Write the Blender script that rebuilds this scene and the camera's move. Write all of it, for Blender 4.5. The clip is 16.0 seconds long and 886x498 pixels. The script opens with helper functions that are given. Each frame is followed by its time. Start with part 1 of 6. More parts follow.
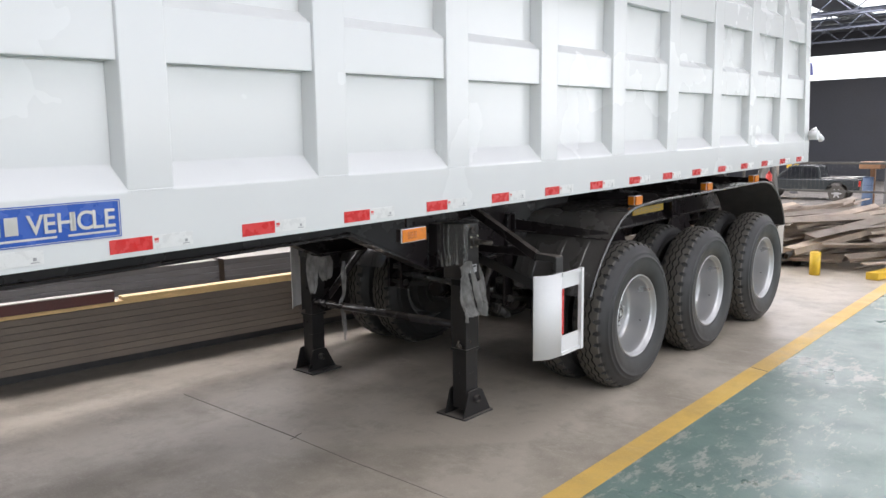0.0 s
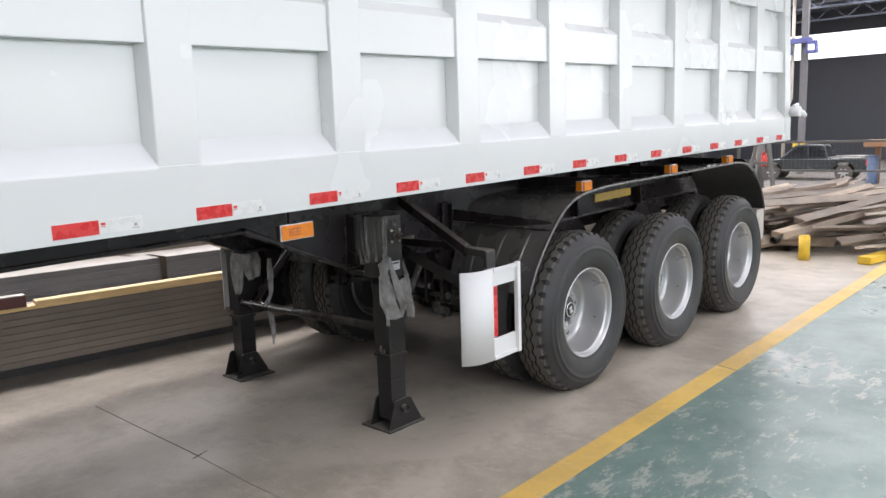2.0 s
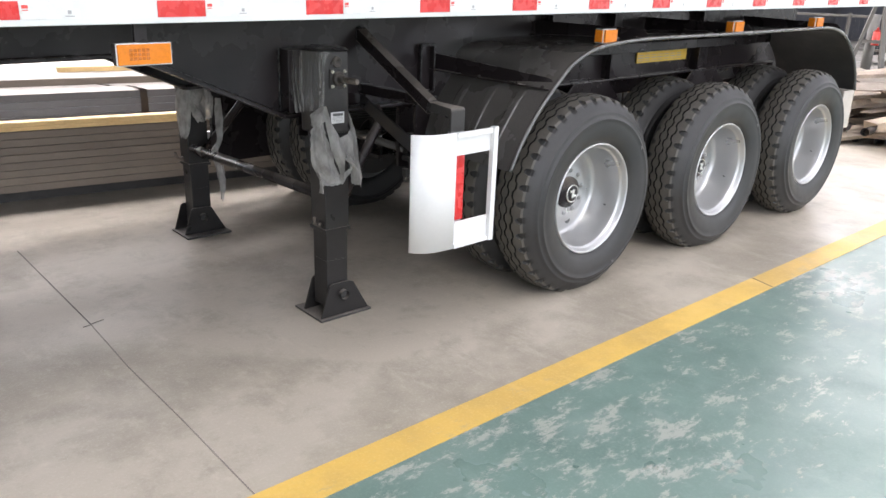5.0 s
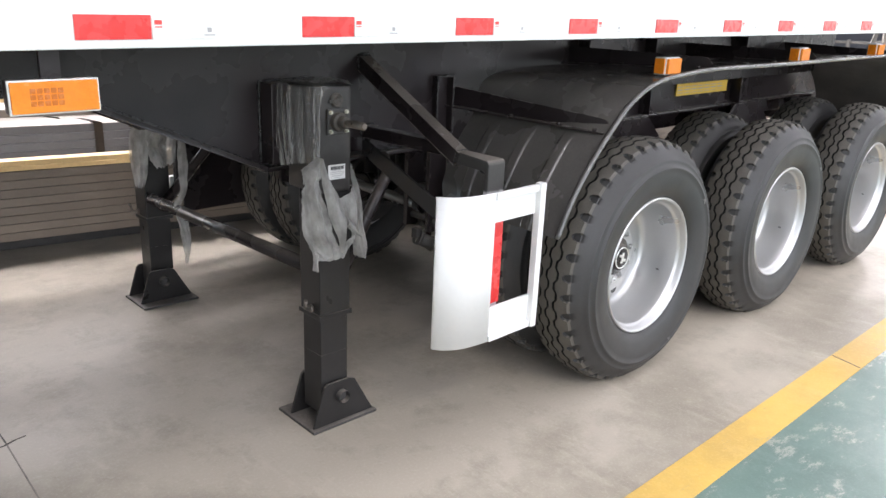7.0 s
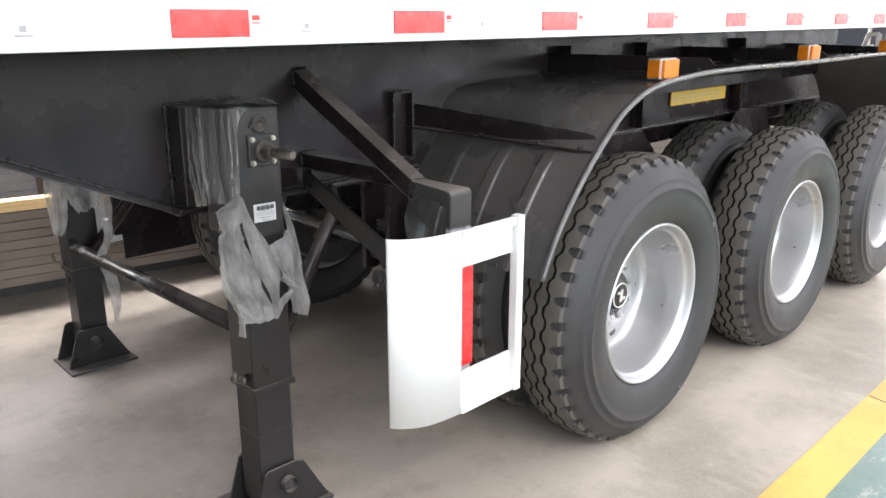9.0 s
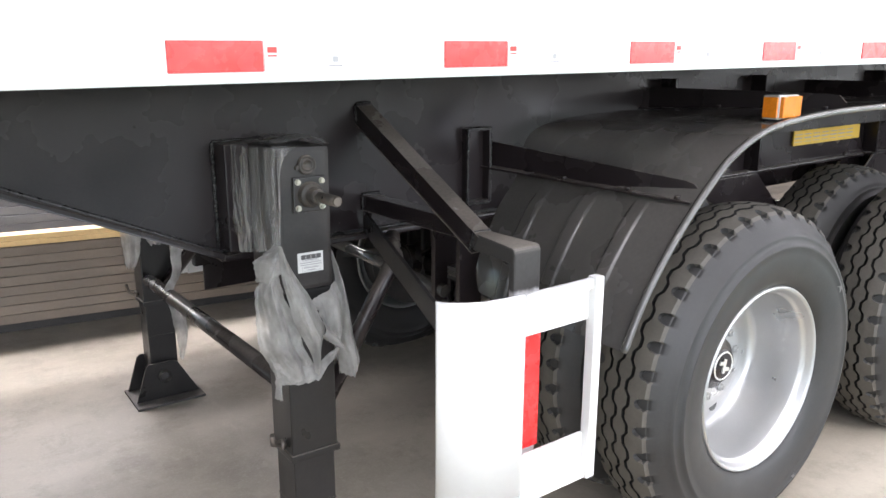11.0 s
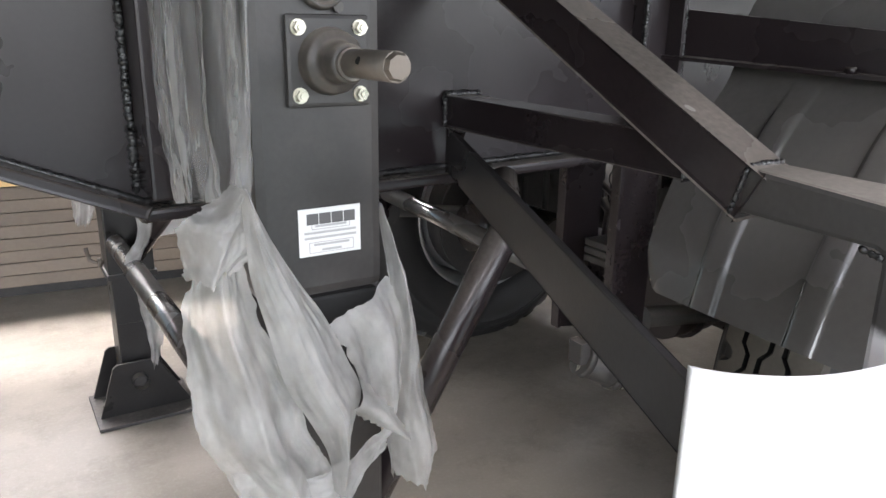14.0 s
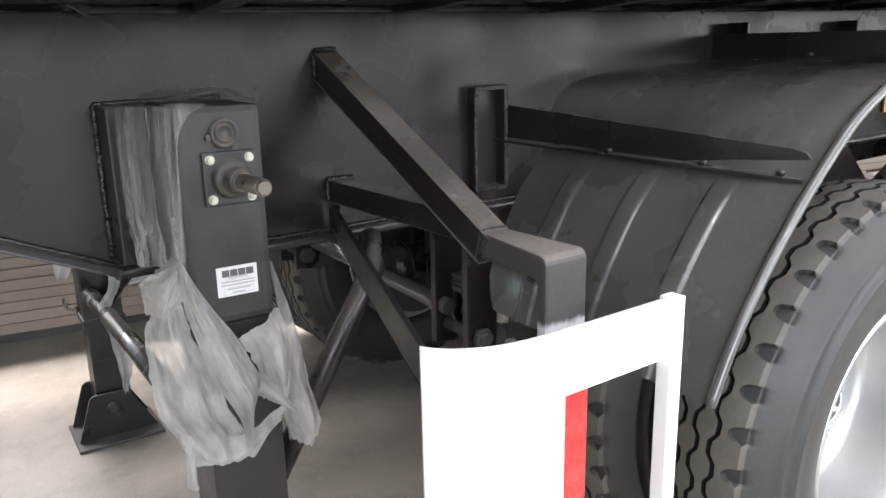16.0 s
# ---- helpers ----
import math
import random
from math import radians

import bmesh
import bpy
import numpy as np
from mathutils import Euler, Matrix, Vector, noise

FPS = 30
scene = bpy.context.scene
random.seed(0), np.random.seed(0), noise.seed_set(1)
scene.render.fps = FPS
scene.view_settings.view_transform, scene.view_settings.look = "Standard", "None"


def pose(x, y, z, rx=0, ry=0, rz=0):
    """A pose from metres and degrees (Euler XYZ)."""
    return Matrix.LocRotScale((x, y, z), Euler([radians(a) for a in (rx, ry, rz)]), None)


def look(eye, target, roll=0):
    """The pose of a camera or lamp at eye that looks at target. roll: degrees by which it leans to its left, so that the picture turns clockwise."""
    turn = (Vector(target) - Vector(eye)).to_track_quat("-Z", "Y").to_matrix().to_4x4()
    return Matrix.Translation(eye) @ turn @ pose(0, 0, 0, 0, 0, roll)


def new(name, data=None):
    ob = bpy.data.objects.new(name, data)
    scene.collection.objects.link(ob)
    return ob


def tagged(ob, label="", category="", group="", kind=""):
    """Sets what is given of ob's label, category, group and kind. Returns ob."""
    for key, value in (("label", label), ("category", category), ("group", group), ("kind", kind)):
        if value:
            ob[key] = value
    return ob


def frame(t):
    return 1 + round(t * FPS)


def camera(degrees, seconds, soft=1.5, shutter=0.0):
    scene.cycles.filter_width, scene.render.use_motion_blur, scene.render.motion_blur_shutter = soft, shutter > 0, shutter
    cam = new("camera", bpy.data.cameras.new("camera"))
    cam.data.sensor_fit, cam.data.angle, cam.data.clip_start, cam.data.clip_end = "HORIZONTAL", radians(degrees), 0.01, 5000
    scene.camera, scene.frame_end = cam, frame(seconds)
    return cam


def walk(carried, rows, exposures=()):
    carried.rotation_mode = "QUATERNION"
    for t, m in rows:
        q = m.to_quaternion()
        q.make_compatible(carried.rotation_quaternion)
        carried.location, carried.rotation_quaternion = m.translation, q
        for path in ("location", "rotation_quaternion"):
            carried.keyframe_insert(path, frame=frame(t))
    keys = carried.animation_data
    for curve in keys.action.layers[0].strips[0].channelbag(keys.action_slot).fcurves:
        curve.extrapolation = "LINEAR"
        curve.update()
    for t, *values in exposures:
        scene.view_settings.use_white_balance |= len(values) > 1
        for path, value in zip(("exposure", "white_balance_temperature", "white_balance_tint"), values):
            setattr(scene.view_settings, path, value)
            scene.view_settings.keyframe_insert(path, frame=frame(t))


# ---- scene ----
cam = camera(60.8, 16.0)
PATH = [
    (0, (-3.544, -2.494, 1.756), (-2.064, -1.177, 1.483), -0.7),
    (0.5, (-3.399, -2.654, 1.758), (-1.962, -1.296, 1.458), -1.6),
    (1, (-3.217, -2.636, 1.712), (-1.758, -1.306, 1.391), -0.9),
    (1.5, (-3.038, -2.594, 1.712), (-1.551, -1.296, 1.392), -1.7),
    (2, (-2.84, -2.57, 1.72), (-1.382, -1.236, 1.415), -1.9),
    (2.5, (-2.592, -2.557, 1.712), (-1.165, -1.185, 1.425), 0.1),
    (3, (-2.36, -2.512, 1.673), (-0.973, -1.12, 1.3), -1.8),
    (3.5, (-2.165, -2.472, 1.64), (-0.788, -1.077, 1.243), -1.4),
    (4, (-1.964, -2.458, 1.606), (-0.72, -0.991, 1.058), 0.7),
    (6.5, (-1.552, -1.843, 1.519), (-0.247, -0.487, 0.841), 3.1),
    (7, (-1.372, -1.591, 1.514), (-0.053, -0.212, 0.916), 2.4),
    (7.5, (-1.264, -1.449, 1.463), (0.057, -0.062, 0.888), -0.2),
    (8, (-1.12, -1.295, 1.431), (0.233, 0.069, 0.876), 0.0),
    (8.2, (-1.069, -1.234, 1.442), (0.316, 0.102, 0.895), 0.4),
    (10.3, (-0.82, -1.454, 1.447), (0.361, 0.08, 0.946), 0.3),
    (10.5, (-0.781, -1.414, 1.457), (0.38, 0.138, 0.964), 0.6),
    (11, (-0.679, -1.176, 1.456), (0.452, 0.405, 0.985), 0.2),
    (11.5, (-0.576, -0.966, 1.435), (0.536, 0.628, 0.959), 1.0),
    (12, (-0.42, -0.749, 1.386), (0.618, 0.886, 0.886), 2.0),
    (12.5, (-0.339, -0.587, 1.323), (0.653, 1.069, 0.801), 1.2),
    (13, (-0.261, -0.393, 1.266), (0.723, 1.259, 0.716), 0.5),
    (13.5, (-0.216, -0.263, 1.21), (0.784, 1.377, 0.65), -0.6),
    (14, (-0.18, -0.202, 1.187), (0.823, 1.43, 0.612), 0.8),
    (14.5, (-0.184, -0.208, 1.19), (0.838, 1.434, 0.679), 0.2),
    (15, (-0.197, -0.295, 1.216), (0.832, 1.356, 0.749), -0.2),
    (15.5, (-0.233, -0.46, 1.259), (0.83, 1.169, 0.796), -1.0),
    (16, (-0.275, -0.689, 1.331), (0.81, 0.918, 0.839), -1.2),
]
# the clip's camera brightens as it comes to the dark chassis
EXPOSURES = [(0, -0.13), (1.5, -0.08), (3.0, -0.03), (4.2, 0.34), (6.5, 0.55), (8.0, 0.80), (10.5, 0.95), (11.5, 1.07), (12.5, 1.29), (14.0, 1.48), (15.0, 1.45), (16.0, 1.28)]
walk(cam, [(t, look(eye, target, roll)) for t, eye, target, roll in PATH], EXPOSURES)

# ---- world, sun, large lights ----
world = bpy.data.worlds.new("world")
scene.world = world
world.use_nodes = True
wn = world.node_tree.nodes
sky = wn.new("ShaderNodeTexSky")
sky.sky_type, sky.sun_disc = "NISHITA", False
sky.sun_elevation, sky.sun_rotation = radians(48), radians(200)
wn["Background"].inputs["Strength"].default_value = 0.14
world.node_tree.links.new(sky.outputs["Color"], wn["Background"].inputs["Color"])


def area_lamp(name, place, target, sx, sy, watts, colour):
    data = bpy.data.lights.new(name, "AREA")
    data.shape, data.size, data.size_y, data.energy, data.color = "RECTANGLE", sx, sy, watts, colour
    ob = new(name, data)
    ob.matrix_world = look(place, target)
    return ob


sun_data = bpy.data.lights.new("sun", "SUN")
sun_data.energy, sun_data.angle, sun_data.color = 1.0, radians(12), (1.0, 0.97, 0.92)
sun = new("sun", sun_data)
sun.matrix_world = look((-8, -22, 26), (0, 0, 0))
# daylight that comes in by the south window band and by the roof lights, both inferred
area_lamp("window_and_fill_light", (4, -12.6, 4.1), (4, 0, 3.2), 40, 4.4, 1550, (0.96, 0.945, 1.0))
# unseen north fill, added to brighten the floor under the trailer
area_lamp("window_and_fill_light", (16, 23.4, 4.6), (16, 5, 2.2), 40, 5.0, 3900, (1.0, 0.93, 0.90))
ROOF_LIGHTS = (-9.5, -4.2, -0.8, 3.7, 9.5, 13.5, 18.0)
# west fill lamp, added for faces turned to -x; the gate is assumed, unseen
area_lamp("west_fill_lamp", (-21.8, 0.0, 2.9), (0, 0, 1.6), 12, 5.6, 120, (0.97, 0.97, 1.0))
for yy, watts in zip(ROOF_LIGHTS, (1750, 1220, 980, 4300, 3300, 2500, 2300)):
    area_lamp("roof_daylight", (23, yy, 9.8), (23, yy, 0), 64, 1.8, watts, (1.0, 0.955, 1.0))


# ---- materials ----
def shade(name, colour, rough=0.5, metal=0.0, vary=0.12, scale=3.0, grain=60.0, bump=0.05, coat=0.0, rand=0.0, tint=None, tint_amount=0.0, tint_scale=1.2, rough_vary=0.1, spec=0.5, dust=0.0, coat_rough=0.12):
    """A surface with variation at two scales, a fine relief, and blotches of a second colour."""
    m = bpy.data.materials.new(name)
    m.use_nodes = True
    n, l = m.node_tree.nodes, m.node_tree.links
    b = n["Principled BSDF"]
    tc = n.new("ShaderNodeTexCoord")
    big = n.new("ShaderNodeTexNoise")
    big.inputs["Scale"].default_value, big.inputs["Detail"].default_value = scale, 4.0
    fine = n.new("ShaderNodeTexNoise")
    fine.inputs["Scale"].default_value, fine.inputs["Detail"].default_value = grain, 3.0
    l.new(tc.outputs["Object"], big.inputs["Vector"])
    l.new(tc.outputs["Object"], fine.inputs["Vector"])
    add = n.new("ShaderNodeMath")
    add.operation = "MULTIPLY_ADD"
    l.new(fine.outputs["Fac"], add.inputs[0])
    add.inputs[1].default_value = 0.5
    l.new(big.outputs["Fac"], add.inputs[2])
    ramp = n.new("ShaderNodeMapRange")
    ramp.inputs["From Min"].default_value, ramp.inputs["From Max"].default_value = 0.45, 1.05
    ramp.inputs["To Min"].default_value, ramp.inputs["To Max"].default_value = 1 - vary, 1 + vary
    l.new(add.outputs[0], ramp.inputs["Value"])
    col = n.new("ShaderNodeVectorMath")
    col.operation = "SCALE"
    src = n.new("ShaderNodeRGB")
    src.outputs[0].default_value = (*colour, 1)
    out = src.outputs[0]
    if tint:
        spots = n.new("ShaderNodeTexNoise")
        spots.inputs["Scale"].default_value, spots.inputs["Detail"].default_value, spots.inputs["Roughness"].default_value = tint_scale, 6.0, 0.65
        l.new(tc.outputs["Object"], spots.inputs["Vector"])
        cut = n.new("ShaderNodeMapRange")
        cut.inputs["From Min"].default_value, cut.inputs["From Max"].default_value = 0.42, 0.78
        cut.inputs["To Min"].default_value, cut.inputs["To Max"].default_value = 0.0, tint_amount
        l.new(spots.outputs["Fac"], cut.inputs["Value"])
        mix = n.new("ShaderNodeMix")
        mix.data_type = "RGBA"
        l.new(cut.outputs[0], mix.inputs["Factor"])
        l.new(out, mix.inputs[6])
        mix.inputs[7].default_value = (*tint, 1)
        out = mix.outputs[2]
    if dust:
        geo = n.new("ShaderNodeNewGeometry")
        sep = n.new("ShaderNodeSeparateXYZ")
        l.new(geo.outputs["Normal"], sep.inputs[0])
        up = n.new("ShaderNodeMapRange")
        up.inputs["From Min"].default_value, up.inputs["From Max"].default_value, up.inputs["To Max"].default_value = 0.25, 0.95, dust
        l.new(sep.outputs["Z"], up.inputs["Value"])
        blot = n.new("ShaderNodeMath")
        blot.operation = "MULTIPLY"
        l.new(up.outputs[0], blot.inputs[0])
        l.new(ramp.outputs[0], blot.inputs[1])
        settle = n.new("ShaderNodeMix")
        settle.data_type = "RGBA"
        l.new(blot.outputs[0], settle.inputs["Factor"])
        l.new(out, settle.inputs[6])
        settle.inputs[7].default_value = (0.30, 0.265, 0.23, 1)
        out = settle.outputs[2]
    l.new(out, col.inputs[0])
    factor = ramp.outputs[0]
    if rand:
        info = n.new("ShaderNodeObjectInfo")
        rr = n.new("ShaderNodeMapRange")
        rr.inputs["To Min"].default_value, rr.inputs["To Max"].default_value = 1 - rand, 1 + rand
        l.new(info.outputs["Random"], rr.inputs["Value"])
        mul = n.new("ShaderNodeMath")
        mul.operation = "MULTIPLY"
        l.new(factor, mul.inputs[0])
        l.new(rr.outputs[0], mul.inputs[1])
        factor = mul.outputs[0]
    l.new(factor, col.inputs["Scale"])
    l.new(col.outputs[0], b.inputs["Base Color"])
    rmap = n.new("ShaderNodeMapRange")
    rmap.inputs["From Min"].default_value, rmap.inputs["From Max"].default_value = 0.3, 0.7
    rmap.inputs["To Min"].default_value, rmap.inputs["To Max"].default_value = max(0.03, rough - rough_vary), min(1, rough + rough_vary)
    l.new(big.outputs["Fac"], rmap.inputs["Value"])
    l.new(rmap.outputs[0], b.inputs["Roughness"])
    b.inputs["Metallic"].default_value = metal
    b.inputs["Specular IOR Level"].default_value = spec
    b.inputs["Coat Weight"].default_value = coat
    b.inputs["Coat Roughness"].default_value = coat_rough
    if bump:
        bp = n.new("ShaderNodeBump")
        bp.inputs["Strength"].default_value, bp.inputs["Distance"].default_value = bump, 0.004
        l.new(add.outputs[0], bp.inputs["Height"])
        l.new(bp.outputs[0], b.inputs["Normal"])
    return m


WHITE = shade("white_paint", (0.700, 0.711, 0.700), 0.26, vary=0.02, scale=1.2, grain=5.0, bump=0.0, coat=0.6, coat_rough=0.13, rough_vary=0.03)
WHITE_MATT = shade("white_board_paint", (0.75, 0.75, 0.74), 0.4, vary=0.03, bump=0.03)
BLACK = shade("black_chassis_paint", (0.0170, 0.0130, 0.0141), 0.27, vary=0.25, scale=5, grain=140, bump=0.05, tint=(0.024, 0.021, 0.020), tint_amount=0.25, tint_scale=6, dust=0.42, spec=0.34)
BLACK_PLAIN = shade("clean_black_paint", (0.022, 0.021, 0.021), 0.32, vary=0.25, scale=5, grain=140, bump=0.05, spec=0.45)
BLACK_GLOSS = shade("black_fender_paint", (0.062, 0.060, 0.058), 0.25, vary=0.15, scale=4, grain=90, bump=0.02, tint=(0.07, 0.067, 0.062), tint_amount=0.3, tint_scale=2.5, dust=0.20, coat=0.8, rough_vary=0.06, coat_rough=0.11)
LEG_GREY = shade("dark_grey_leg_paint", (0.028, 0.026, 0.025), 0.42, spec=0.36, vary=0.22, scale=9, grain=160, bump=0.06, tint=(0.060, 0.052, 0.047), tint_amount=0.5, tint_scale=9)
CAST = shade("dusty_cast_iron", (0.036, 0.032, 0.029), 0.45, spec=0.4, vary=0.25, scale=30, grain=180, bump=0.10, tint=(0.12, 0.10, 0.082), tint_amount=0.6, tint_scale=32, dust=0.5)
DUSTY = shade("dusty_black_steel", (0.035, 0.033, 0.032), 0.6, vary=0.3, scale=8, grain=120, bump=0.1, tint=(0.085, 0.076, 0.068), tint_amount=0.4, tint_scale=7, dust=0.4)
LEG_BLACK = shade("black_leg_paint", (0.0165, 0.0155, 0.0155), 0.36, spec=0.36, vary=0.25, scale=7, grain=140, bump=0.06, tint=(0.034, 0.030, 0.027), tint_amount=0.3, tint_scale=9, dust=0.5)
WELD = shade("weld_bead", (0.03, 0.03, 0.03), 0.3, metal=0.3, vary=0.5, scale=40, grain=300, bump=0.4)
SIDEWALL = shade("tyre_sidewall_rubber", (0.029, 0.0285, 0.0285), 0.48, spec=0.45, vary=0.18, scale=5, grain=120, bump=0.06, tint=(0.050, 0.047, 0.044), tint_amount=0.45, tint_scale=4)
RUBBER = shade("dusty_tread_rubber", (0.080, 0.073, 0.062), 0.65, vary=0.2, scale=6, grain=120, bump=0.08, tint=(0.12, 0.107, 0.088), tint_amount=0.5, tint_scale=5)
CHALK = shade("pale_tyre_scuff", (0.16, 0.155, 0.15), 0.8, vary=0.4, scale=40, grain=200, bump=0.0)
# clean black rubber; in grooves and holes it also paints in the recess shade
BAND_RECESS_BLACK = shade("black_rubber_recess_shade", (0.010, 0.010, 0.010), 0.7, vary=0.2, bump=0.0, spec=0.2)
RIM = shade("silver_rim_paint", (0.50, 0.50, 0.498), 0.36, metal=0.72, vary=0.06, scale=6, grain=200, bump=0.03)
STEEL = shade("bare_steel", (0.135, 0.122, 0.108), 0.45, metal=0.6, vary=0.2, scale=20, grain=150, bump=0.08, tint=(0.16, 0.09, 0.05), tint_amount=0.3, tint_scale=20)
ZINC = shade("zinc_bolt", (0.46, 0.44, 0.37), 0.32, metal=0.8, vary=0.15, scale=60, grain=200, bump=0.05)
AMBER = shade("amber_lens", (0.78, 0.23, 0.015), 0.18, vary=0.14, scale=50, grain=200, bump=0.12, coat=0.5)
AMBER_DARK = shade("amber_lamp_cells", (0.50, 0.13, 0.009), 0.25, vary=0.2, scale=60, grain=200, bump=0.1, coat=0.5)
CHROME = shade("lamp_bezel", (0.75, 0.74, 0.70), 0.25, metal=0.5, vary=0.05, bump=0.0)
RED = shade("red_reflective_tape", (0.62, 0.02, 0.02), 0.28, vary=0.10, scale=30, grain=320, bump=0.08, coat=0.3, tint=(0.8, 0.35, 0.33), tint_amount=0.12, tint_scale=18)
WHITE_TAPE = shade("white_reflective_tape", (0.70, 0.70, 0.68), 0.3, vary=0.05, scale=30, grain=320, bump=0.06)
GREY_PRINT = shade("pale_grey_print", (0.3, 0.3, 0.3), 0.5, vary=0.1, bump=0.0)
PRINT = shade("grey_print", (0.07, 0.07, 0.07), 0.5, vary=0.1, bump=0.0)
RED_PRINT = shade("red_print", (0.65, 0.05, 0.04), 0.5, vary=0.1, bump=0.0)
BLUE = shade("blue_sign_print", (0.03, 0.10, 0.42), 0.25, vary=0.06, scale=10, bump=0.02, coat=0.3)
YELLOW_LABEL = shade("yellow_label", (0.62, 0.40, 0.04), 0.5, vary=0.12, scale=20, bump=0.02)
LABEL_WHITE = shade("paper_label", (0.54, 0.54, 0.53), 0.45, vary=0.04, scale=30, bump=0.02)
PLANK_YELLOW = shade("pale_yellow_timber", (0.655, 0.462, 0.218), 0.6, vary=0.15, scale=5, grain=60, bump=0.1)
BEAM_BROWN = shade("brown_mill_steel", (0.150, 0.124, 0.099), 0.55, vary=0.15, scale=4, grain=70, bump=0.1, rand=0.07, tint=(0.16, 0.12, 0.09), tint_amount=0.3, tint_scale=3)
BEAM_GREY = shade("blue_grey_steel", (0.175, 0.173, 0.178), 0.4, metal=0.2, vary=0.15, scale=4, grain=70, bump=0.06, rand=0.12)
BEAM_RED = shade("red_oxide_steel", (0.10, 0.03, 0.025), 0.5, vary=0.2, scale=5, bump=0.08)
SHEET_PALE = shade("pale_steel_sheet", (0.52, 0.475, 0.42), 0.5, vary=0.12, scale=2, grain=40, bump=0.05)
SHEET_DULL = shade("dull_sheet_steel", (0.33, 0.30, 0.265), 0.5, vary=0.15, scale=2.5, grain=60, bump=0.03, tint=(0.24, 0.20, 0.165), tint_amount=0.5, tint_scale=3)
SCRAP = shade("rusty_scrap_steel", (0.48, 0.41, 0.33), 0.55, metal=0.0, vary=0.25, scale=4, grain=50, bump=0.12, rand=0.42, tint=(0.16, 0.10, 0.07), tint_amount=0.5, tint_scale=3)
YELLOW_PAINT = shade("yellow_safety_paint", (0.72, 0.47, 0.03), 0.5, vary=0.12, scale=8, bump=0.05, tint=(0.3, 0.22, 0.08), tint_amount=0.5, tint_scale=6)
CONCRETE_WALL = shade("grey_wall", (0.16, 0.16, 0.16), 0.8, vary=0.12, scale=0.6, grain=12, bump=0.05)
DARK_WALL = shade("dark_cladding", (0.060, 0.063, 0.073), 0.6, vary=0.15, scale=0.5, grain=8, bump=0.03)
ROOF = shade("roof_sheet", (0.12, 0.13, 0.15), 0.6, vary=0.15, scale=0.5, grain=8, bump=0.03)
ROOF_STEEL = shade("roof_truss_paint", (0.10, 0.115, 0.15), 0.5, vary=0.12, scale=2, bump=0.03)
COLUMN = shade("column_paint", (0.16, 0.16, 0.165), 0.6, vary=0.12, scale=3, bump=0.03)
FENCE = shade("fence_steel", (0.12, 0.115, 0.105), 0.55, metal=0.3, vary=0.2, scale=6, bump=0.05)
CAR_PAINT = shade("dark_green_grey_car_paint", (0.028, 0.034, 0.036), 0.2, vary=0.1, scale=2, bump=0.0, coat=0.6)
CAR_GLASS = shade("dark_car_glass", (0.02, 0.022, 0.026), 0.08, vary=0.05, bump=0.0)
FIRE_RED = shade("fire_red_paint", (0.5, 0.03, 0.02), 0.35, vary=0.1, bump=0.0)
BLUE_PAINT = shade("faded_blue_paint", (0.07, 0.11, 0.19), 0.5, vary=0.12, bump=0.02)
ORANGE_PAINT = shade("faded_orange_paint", (0.30, 0.16, 0.08), 0.5, vary=0.12, bump=0.02)
JOINT = shade("dark_floor_joint", (0.11, 0.10, 0.09), 0.9, vary=0.3, scale=20, bump=0.1)


